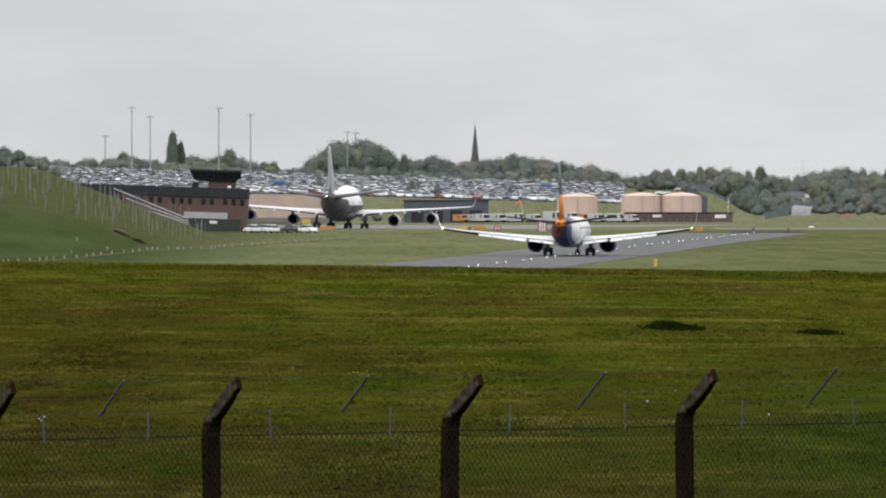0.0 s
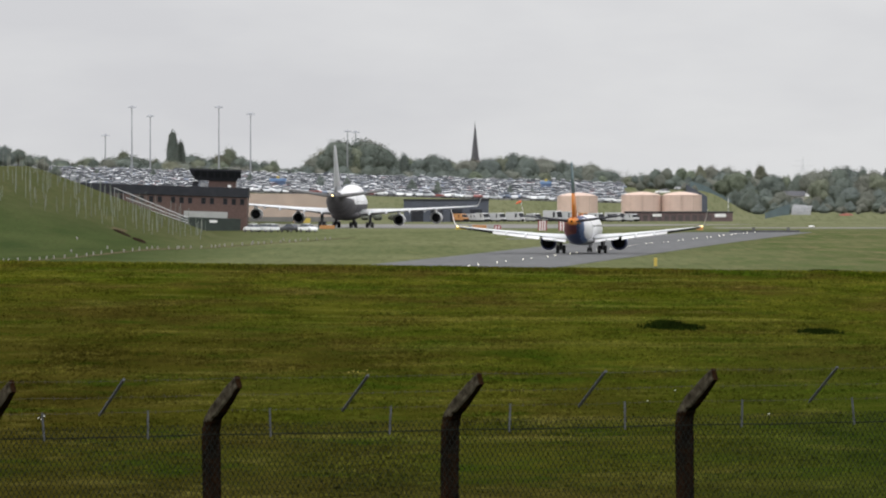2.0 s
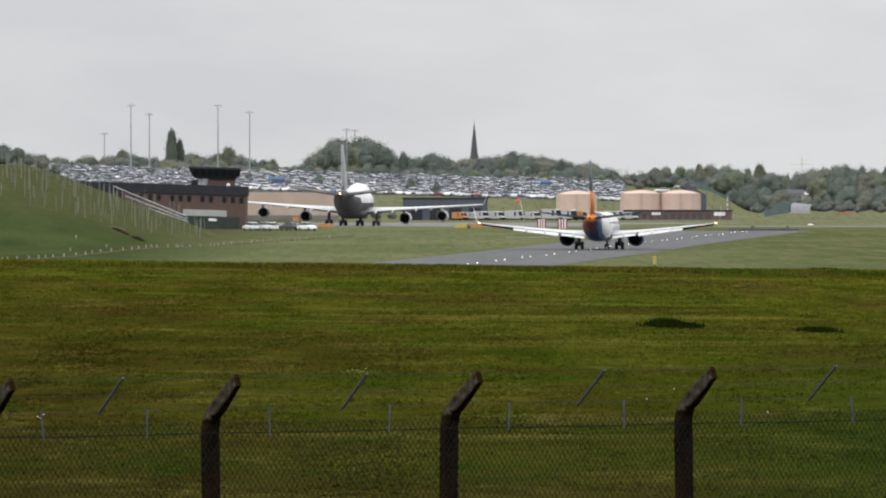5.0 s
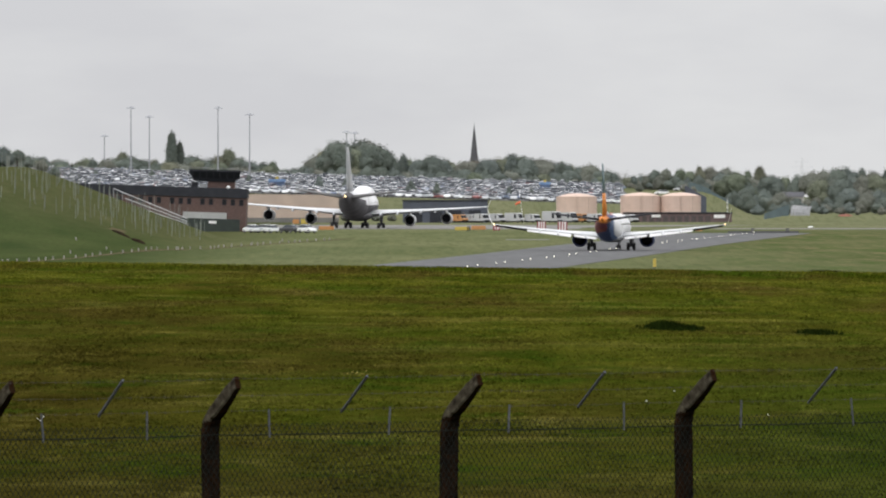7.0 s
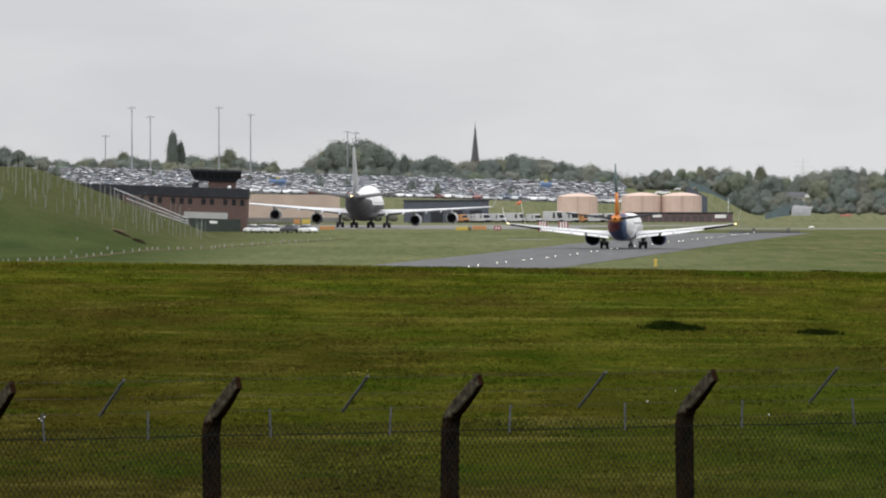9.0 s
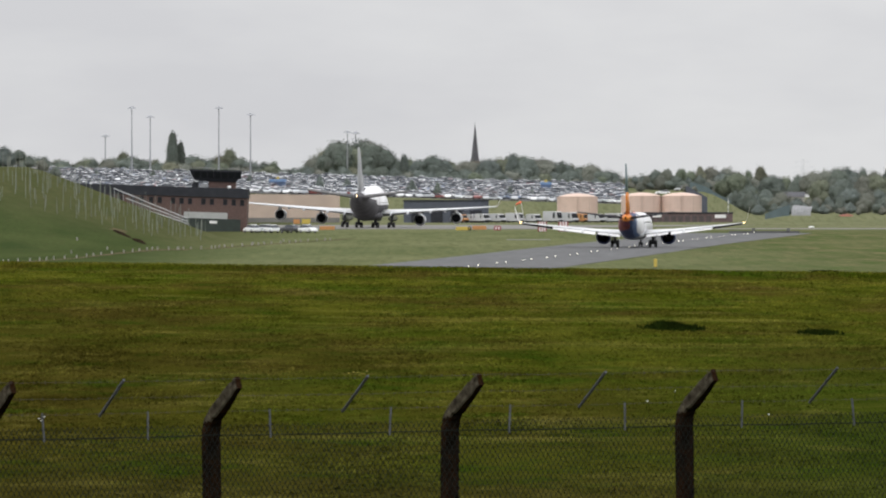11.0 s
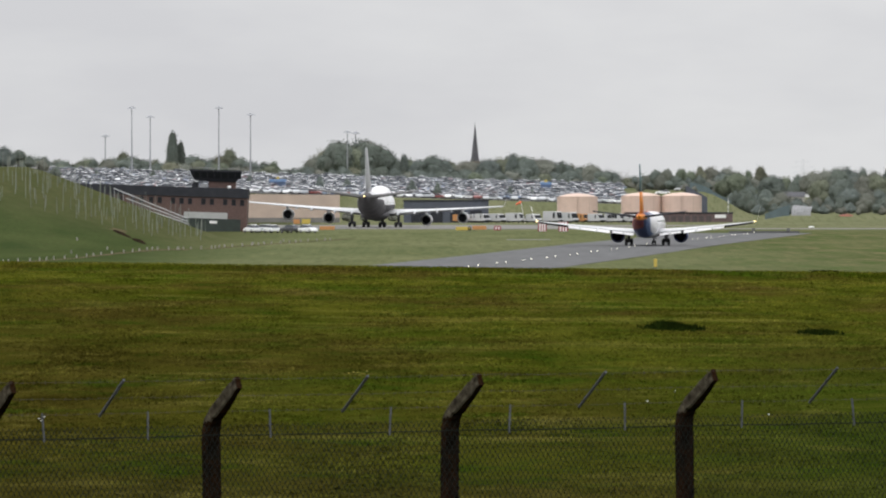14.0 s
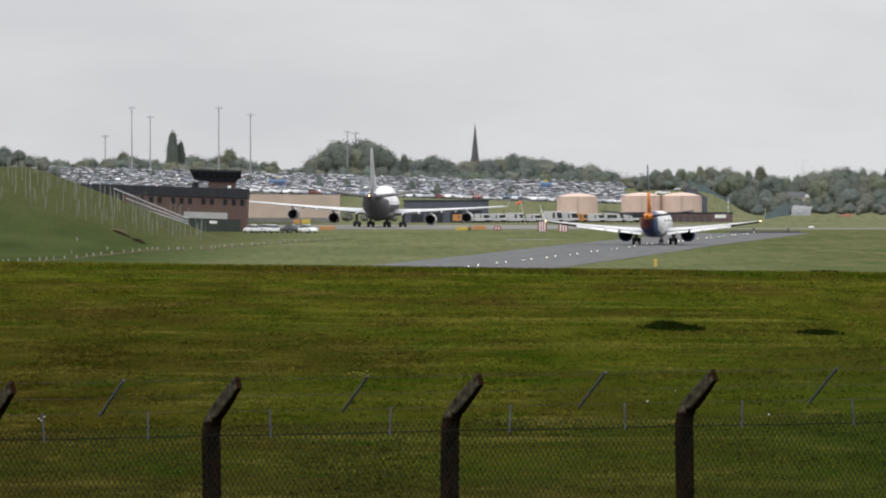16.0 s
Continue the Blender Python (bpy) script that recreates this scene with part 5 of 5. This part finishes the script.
def stair_rail():
    s = thing("stair_rail", "pair of white tubular rails climbing the embankment", "railing", pose(0, 1628, 0))
    a, b = Vector((-63.4, 0, 8.7)), Vector((-49.3, 0, 2.9))
    for dz, da in ((0, 0.0), (-0.95, 0.16), (-1.7, 0.32)):
        p = a.lerp(b, da)
        part("rail", rod(bmesh.new(), p + Vector((0, 0, dz)), b + Vector((0, 0, dz * 0.55)), 0.07, 0.07, 6), M["wing_grey"], s)
    for i in range(9):
        p = a.lerp(b, i / 8)
        g = min(p.z - 1.2, ground(p.x, 1628))
        part("rail_post", rod(bmesh.new(), (p.x, 0, g - 0.3), p, 0.06, 0.06, 6), M["mast_grey"], s)
    part("landing", boxed(-54.5, -49.0, 0.3, 2.0, ground(-50, 1630) - 0.3, 2.0), M["concrete"], s, "pale concrete landing")
    return s


stair_rail()
post_me = mesh_of(boxed(-0.085, 0.085, -0.05, 0.05, -0.1, 0.46, bevel=0.02), "marker_post", M["marker_white"])


def post_line(y):
    return -54.4 + 35.2 * (max(0.0, y - 1044.5) / 386.3) ** 0.957


strip("road_planting_edge", "bare earth along the edge of the planted slope", [1262, 1265, 1268, 1271, 1274], lambda y: -71, lambda y: -47.5, M["bare_earth"], lift=0.03, category="path")
strip("road_worn_verge", "narrow bare earth strip worn in the grass", [1030 + 10 * i for i in range(45)], lambda y: post_line(y) - 0.75, lambda y: post_line(y) + 0.75, M["bare_earth"], lift=0.03, category="path")
for i in range(40):
    y = 1044.5 + 386.3 * (i / 39) ** 1.15
    x = post_line(y)
    ob = tagged(new("marker_post", post_me), "short white marker post standing in the grass", "marker post", "line of marker posts")
    ob.matrix_basis = pose(x + 0.3 * math.sin(i * 5), y, ground(x, y), 0, 3 * math.sin(i * 3), 20 * math.sin(i))
for x, y in ((-50.2, 1140), (-46.5, 1170), (-52.0, 1200), (-41.0, 1190), (-34.0, 1260), (-30.0, 1330), (-26.5, 1400), (-38.0, 1215)):
    ob = tagged(new("marker_post", post_me), "short white marker post standing in the grass", "marker post", "scattered marker posts")
    ob.matrix_basis = pose(x, y, ground(x, y), 0, 6 * math.sin(x), 10)


# ---------- signs, boards and lights of the taxiways ----------
def guidance_sign(x, y, w, h, mat, label, bars):
    s = thing("guidance_sign", label, "sign", pose(x, y, ground(x, y)), group="taxiway guidance signs")
    part("board", boxed(-w / 2, w / 2, -0.1, 0.1, 0.25, 0.25 + h, bevel=0.03), mat, s)
    for b0, b1, bm_ in bars:
        part("bar", boxed(b0, b1, -0.115, -0.1, 0.25 + h * 0.22, 0.25 + h * 0.78), bm_, s)
    for d in (-w * 0.35, w * 0.35):
        part("leg", rod(bmesh.new(), (d, 0, -0.1), (d, 0, 0.3), 0.05, 0.05, 6), M["gear_grey"], s)
    return s


guidance_sign(3.8, 1738, 2.5, 0.75, M["yellow"], "low yellow taxiway guidance sign in the grass", ())
guidance_sign(5.35, 1738, 0.62, 0.75, M["engine_dark"], "small black taxiway location sign in the grass", ((-0.12, 0.12, M["yellow"]),))
guidance_sign(7.6, 1790, 3.0, 0.8, M["sign_orange"], "low orange taxiway guidance sign in the grass", ())
guidance_sign(11.1, 1738, 1.4, 0.9, M["sign_red"], "small red taxiway holding sign in the grass", ((-0.42, -0.16, M["white_paint"]), (0.16, 0.42, M["white_paint"])))
guidance_sign(-24.5, 1780, 3.2, 0.75, M["sign_orange"], "low orange taxiway guidance sign in the grass", ())
guidance_sign(-34.8, 2140, 2.2, 1.2, M["yellow"], "yellow taxiway guidance sign beyond the apron", ())
guidance_sign(-37.2, 2142, 1.6, 1.1, M["sign_orange"], "orange taxiway guidance sign beyond the apron", ())
guidance_sign(51.5, 1700, 1.4, 0.7, M["sign_orange"], "small orange taxiway marker beside the asphalt", ())
guidance_sign(24.45, 975, 0.36, 0.95, M["yellow"], "small yellow marker board beside the taxiway", ())


def drain_headwall():
    """A low dark headwall at the end of the asphalt, with two small boxes on it."""
    k = thing("drain_headwall", "low dark concrete headwall at the end of the taxiway", "kerb", pose(0, 1652, ground(60, 1652)))
    part("wall", boxed(55.8, 69.6, 0, 0.5, -0.2, 0.38, bevel=0.04), M["slate"], k)
    for x in (60.6, 67.4):
        part("box", boxed(x - 0.35, x + 0.35, -0.05, 0.45, 0.38, 0.95, bevel=0.03), M["tail_grey"], k, "small grey metal box")
    return k


drain_headwall()


def striped_board(x, y, w):
    s = thing("striped_board", "upright board with red and white vertical stripes", "marker board", pose(x, y, ground(x, y)), group="striped marker boards")
    n = 7
    for i in range(n):
        a = -w / 2 + i * w / n
        part("stripe", boxed(a, a + w / n, -0.05, 0.05, 0.05, 2.05), M["sign_red"] if i % 2 == 0 else M["white_paint"], s)
    part("frame", boxed(-w / 2 - 0.03, w / 2 + 0.03, 0.05, 0.12, -0.1, 2.1), M["gear_grey"], s)
    return s


striped_board(20.3, 1735, 1.75)
striped_board(24.6, 1735, 1.95)
bead = bmesh.new()
bmesh.ops.create_uvsphere(bead, u_segments=8, v_segments=6, radius=0.065)
bead_me = mesh_of(bead, "lens", M["lamp_white"])
foot_me = mesh_of(rod(bmesh.new(), (0, 0, 0.0), (0, 0, 0.08), 0.16, 0.12, 10), "housing", M["gear_grey"])
light = thing("taxiway_light", "small glowing white light set in the taxiway", "ground light", pose(0, 0, -20), "taxiway lights")
part("housing", foot_me, None, light)
part("lens", bead_me, None, light).matrix_basis = Matrix.Translation((0, 0, 0.14))
y = 960.0
i = 0
while y < 1640:
    x = taxi_x(y) - 0.5
    copy_thing(light, pose(x, y, ground(x, y) + 0.05))
    y += 13 if i % 2 else 27
    i += 1
bpy.data.objects.remove(light.children[1])
bpy.data.objects.remove(light.children[0])
bpy.data.objects.remove(light)


def windsock():
    w = thing("windsock", "orange windsock on a slim pole", "windsock", pose(21.6, 2240, ground(21, 2240)))
    part("pole", rod(bmesh.new(), (0, 0, -0.2), (-1.0, 0, 5.4), 0.07, 0.05, 8), M["white_paint"], w)
    part("sock", loft(bmesh.new(), [[(-1.0 + d, math.cos(a) * r, 5.15 + dz + math.sin(a) * r) for a in [2 * math.pi * k / 10 for k in range(10)]] for d, dz, r in ((0.0, 0.3, 0.36), (-0.7, 0.05, 0.3), (-1.4, -0.3, 0.2))], caps=False), material("sock_red", (0.72, 0.13, 0.05), 0.7, 0.1, 2), w, "orange-red fabric cone")
    return w


windsock()


# ---------- things at the edge of the wood ----------
def blast_screen():
    b = thing("blast_screen", "grey curved ribbed blast screen at the field edge", "screen", pose(0, 2350, ground(99, 2350)))
    for i in range(6):
        a = 96.6 + i * 0.92
        part("panel", loft(bmesh.new(), [[(a + 0.3 * k, k * 0.9, z), (a + 0.86 + 0.3 * k, k * 0.9, z), (a + 0.86 + 0.3 * k, k * 0.9 + 0.12, z), (a + 0.3 * k, k * 0.9 + 0.12, z)] for k, z in ((0, -0.3), (0.4, 1.0), (1.0, 1.9), (2.0, 2.5), (3.2, 2.9 - i * 0.1))]), material("ribbed_grey", (0.24, 0.245, 0.255), 0.6, 0.15, 0.8) if i == 0 else b.children[0].data.materials[0], b)
    return b


def panel_fence(x0, x1, y, h0, h1, name, label, mat, base=None):
    f = thing(name, label, "fence", pose(0, y, 0))
    n = max(3, int((x1 - x0) / 1.6))
    for i in range(n):
        a, b = x0 + (x1 - x0) * i / n, x0 + (x1 - x0) * (i + 1) / n
        g0, g1 = (ground(a, y), ground(b, y)) if base is None else (base, base)
        t0, t1 = h0 + (h1 - h0) * i / n, h0 + (h1 - h0) * (i + 1) / n
        part("panel", loft(bmesh.new(), [[(a + 0.04, 0, g0 - 0.2), (a + 0.04, 0.1, g0 - 0.2), (a + 0.04, 0.1, g0 + t0), (a + 0.04, 0, g0 + t0)], [(b - 0.04, 0, g1 - 0.2), (b - 0.04, 0.1, g1 - 0.2), (b - 0.04, 0.1, g1 + t1), (b - 0.04, 0, g1 + t1)]]), mat, f)
        part("upright", boxed(a - 0.05, a + 0.05, -0.04, 0.14, g0 - 0.2, g0 + t0 + 0.1), mat, f)
    return f


blast_screen()
panel_fence(89.5, 96.4, 2352, 1.6, 3.0, "screen_fence", "blue-green panelled fence beside the blast screen", M["fence_teal"])
panel_fence(66.5, 72.4, 2318, 9.9, 6.6, "screen_fence", "tall dark blue-green panelled screen beside the storage tanks", M["blue_black"], -1.0)
panel_fence(71.0, 77.5, 2436, 2.6, 1.2, "screen_fence", "thin blue-green mesh fence above the storage tanks", M["fence_teal"])
panel_fence(76.4, 83.0, 2440, 0.9, 0.9, "screen_fence", "thin grey-green fence along the grass bank", M["fence_teal"])


def marker_pole():
    p = thing("marker_pole", "slim pole with white and grey bands", "pole", pose(78.5, 2330, ground(78.5, 2330)))
    for i in range(6):
        part("band", rod(bmesh.new(), (0, 0, i * 0.75 + 2.0), (0, 0, i * 0.75 + 2.75), 0.12, 0.12, 8), M["white_paint"] if i % 2 == 0 else M["mast_grey"], p)
    part("pole", rod(bmesh.new(), (0, 0, -0.2), (0, 0, 2.0), 0.08, 0.08, 8), M["mast_grey"], p)
    return p


marker_pole()


def pylon():
    p = thing("pylon", "distant grey lattice electricity pylon behind the trees", "pylon", pose(176.4, 4150, ground(176.4, 4150)))
    far_steel = material("far_steel", (0.5, 0.51, 0.53), 0.6, 0.1, 1)
    bm = bmesh.new()
    top = 21.5 - ground(178, 4150)
    for sx, sy in ((-1, -1), (1, -1), (1, 1), (-1, 1)):
        rod(bm, (sx * 2.2, sy * 2.2, 0), (sx * 0.4, sy * 0.4, top - 4), 0.07, 0.06, 4)
        rod(bm, (sx * 0.4, sy * 0.4, top - 4), (0, 0, top), 0.1, 0.08, 4)
    for i in range(7):
        z = i * (top - 4) / 7
        k0, k1 = 2.2 - 1.8 * i / 7, 2.2 - 1.8 * (i + 1) / 7
        for s in (-1, 1):
            rod(bm, (s * k0, s * k0, z), (-s * k1, s * k1, z + (top - 4) / 7), 0.04, 0.04, 4)
            rod(bm, (-s * k0, -k0 * s, z), (s * k1, -s * k1, z + (top - 4) / 7), 0.07, 0.07, 4)
    part("lattice", bm, far_steel, p)
    for z, w in ((top - 7, 4.5), (top - 4.5, 5.5), (top - 2, 3.5)):
        part("cross_arm", rod(bmesh.new(), (-w, 0, z), (w, 0, z), 0.06, 0.06, 4), far_steel, p)
    return p


pylon()


def cottage():
    c = thing("house", "low pale house half hidden among the trees", "house", pose(107.0, 2575, -0.8))
    part("wall", boxed(-3.0, 3.0, 0, 5, 0, 6.1), material("render_wall", (0.30, 0.29, 0.27), 0.8, 0.1, 0.5), c, "pale rendered wall")
    part("roof", loft(bmesh.new(), [[(-3.2, -0.3, 6.1), (-3.2, 2.5, 7.6), (-3.2, 5.3, 6.1)], [(3.2, -0.3, 6.1), (3.2, 2.5, 7.6), (3.2, 5.3, 6.1)]]), M["slate"], c, "dark grey pitched roof")
    for i in range(3):
        part("window", boxed(-2.2 + i * 1.7, -1.3 + i * 1.7, -0.05, 0.0, 4.4, 5.5), M["glass"], c)
    return c


cottage()
soil_heap(109.2, 2335, 113.2, 2335, 1.5, 0.6, "low red-brown heap at the field edge").data.materials[0] = M["rust_red"]


def marker_cone(x, y):
    bm = loft(bmesh.new(), [[(r * math.cos(a), r * math.sin(a), z) for a in [2 * math.pi * k / 12 for k in range(12)]] for r, z in ((0.8, -0.05), (0.75, 0.12), (0.45, 0.24), (0.08, 0.28))])
    return tagged(part("ground_marker", bm, M["white_paint"], None, smooth=True), "low white ground marker in the grass", "marker")


marker_cone(0, 0).matrix_basis = pose(87.5, 2010, ground(87, 2010))


# ---------- rough grass between the fence and the crest ----------
def grass_blades(name, label, mat, count, seed, place, tall, broad=1.0, blades=4):
    """Many leaning blades and low tufts, as one mass."""
    r = np.random.RandomState(seed)
    x, y = place(r, count)
    g = np.array([ground(float(a), float(b)) for a, b in zip(x, y)]) - 0.02
    n = count * blades
    x, y, g = (np.repeat(v, blades) for v in (x, y, g))
    x = x + r.uniform(-0.12, 0.12, n) * broad
    y = y + r.uniform(-0.12, 0.12, n)
    a = r.uniform(0, 6.283, n)
    h = tall * r.uniform(0.4, 1.3, n)
    w = (0.012 + 0.00007 * y) * broad * r.uniform(0.6, 1.6, n)
    verts = np.zeros((n, 3, 3))
    verts[:, 0] = np.stack((x - w * np.cos(a), y - w * np.sin(a), g), 1)
    verts[:, 1] = np.stack((x + w * np.cos(a), y + w * np.sin(a), g), 1)
    verts[:, 2] = np.stack((x + r.uniform(-0.6, 0.6, n) * h * broad ** 0.5, y + r.uniform(-0.5, 0.5, n) * h, g + h), 1)
    me = bpy.data.meshes.new(name)
    me.vertices.add(3 * n)
    me.vertices.foreach_set("co", verts.reshape(-1))
    me.loops.add(3 * n)
    me.loops.foreach_set("vertex_index", np.arange(3 * n))
    me.polygons.add(n)
    me.polygons.foreach_set("loop_start", np.arange(0, 3 * n, 3))
    me.update()
    me.validate()
    me.materials.append(mat)
    return tagged(new(name, me), label, "grass", kind="stuff")


def field(r, n):
    y = 118 + 225 * r.uniform(0, 1, n) ** 0.85
    return r.uniform(-0.056, 0.056, n) * y, y


def crest(r, n):
    return r.uniform(-20, 20, n), 322 + 26 * r.uniform(0, 1, n)


def lush(cx, cy, sx, sy):
    return lambda r, n: (cx + sx * r.normal(0, 0.45, n), cy + sy * r.normal(0, 0.45, n))


grass_blades("rough_grass", "rough unmown green grass with dry tufts", M["blade"], 50000, 5, field, 0.06)
grass_blades("low_grass", "low matted grass tufts, green and straw", M["blade"], 30000, 15, field, 0.035, 4.0, 2)
grass_blades("crest_grass", "long dark grass along the crest of the field", M["blade"], 12000, 6, crest, 0.13)
grass_blades("crest_clump", "dark clump of long grass on the crest", M["dark_grass"], 400, 17, lush(15.1, 334, 0.7, 2.0), 0.16)
grass_blades("grass_clump", "dark lush clump of long grass", M["dark_grass"], 900, 7, lush(6.5, 236.5, 0.72, 2.0), 0.12)
grass_blades("grass_clump", "dark lush clump of long grass", M["dark_grass"], 300, 9, lush(6.25, 236, 0.4, 1.2), 0.22)
grass_blades("grass_clump", "dark lush clump of long grass", M["dark_grass"], 260, 8, lush(10.35, 233, 0.5, 2.4), 0.13)


def wild_flower(x, y, high, mat, label):
    f = thing("wild_flower", label, "flower", pose(x, y, ground(x, y)), group="wild flowers in the grass")
    part("stem", rod(bmesh.new(), (0, 0, -0.03), (0.02, 0, high), 0.006, 0.004, 5), M["dark_grass"], f, "thin green stem")
    bm = bmesh.new()
    bmesh.ops.create_icosphere(bm, subdivisions=1, radius=0.019, matrix=Matrix.Translation((0.02, 0, high)) @ Matrix.Diagonal((1, 1, 0.6, 1)))
    part("bloom", bm, mat, f)
    return f


for x, y in ((4.01, 167), (4.72, 173), (6.1, 159), (-7.52, 156.5), (-7.46, 157.5), (-7.42, 155.5)):
    wild_flower(x, y, 0.2, M["white_paint"], "small white flower among the rough grass")
for x, y in ((-2.12, 187), (-2.02, 188), (-1.92, 187.4), (-1.73, 189)):
    wild_flower(x, y, 0.16, M["yellow"], "small yellow flower among the rough grass")


# ---------- what moves ----------
def airliner_y(t):
    return (((1.584e-4 * t - 0.01825) * t + 0.27473) * t + 10.9298) * t + 1141.7


def jumbo_y(t):
    return ((9.468e-4 * t - 0.030949) * t + 5.36884) * t + 1940.1


def jumbo_x(y):
    return 0.0988 * y - 214.67


def roll_wheel(ob, r, way, rate):
    """Turn one wheel by the way that its aircraft has gone."""
    base = ob.matrix_basis.translation.copy()
    rows = []
    for i in range(int(16 * rate) + 1):
        t = i / rate
        rows.append((t, Matrix.Translation(base) @ Matrix.Rotation(-(way(t) - way(0)) / r, 4, "X")))
    walk(ob, rows)


def motions():
    ticks = [0.5 * i for i in range(33)]
    walk(airliner, [(t, pose(taxi_x(airliner_y(t)) - 0.22, airliner_y(t), ground(0, airliner_y(t)) + 0.05, 0, 0, -5.09)) for t in ticks])
    walk(jumbo_jet, [(t, pose(jumbo_x(jumbo_y(t)) - 0.74 + 0.02 * t, jumbo_y(t), ground(0, jumbo_y(t)) + 0.05, 0, 1.1, -4.2 + 0.045 * t)) for t in ticks])
    for plane, ob, r in SPINNING:
        if plane is airliner:
            roll_wheel(ob, r, airliner_y, 30 if r < 0.5 else 15)
        else:
            roll_wheel(ob, r, jumbo_y, 10)


motions()
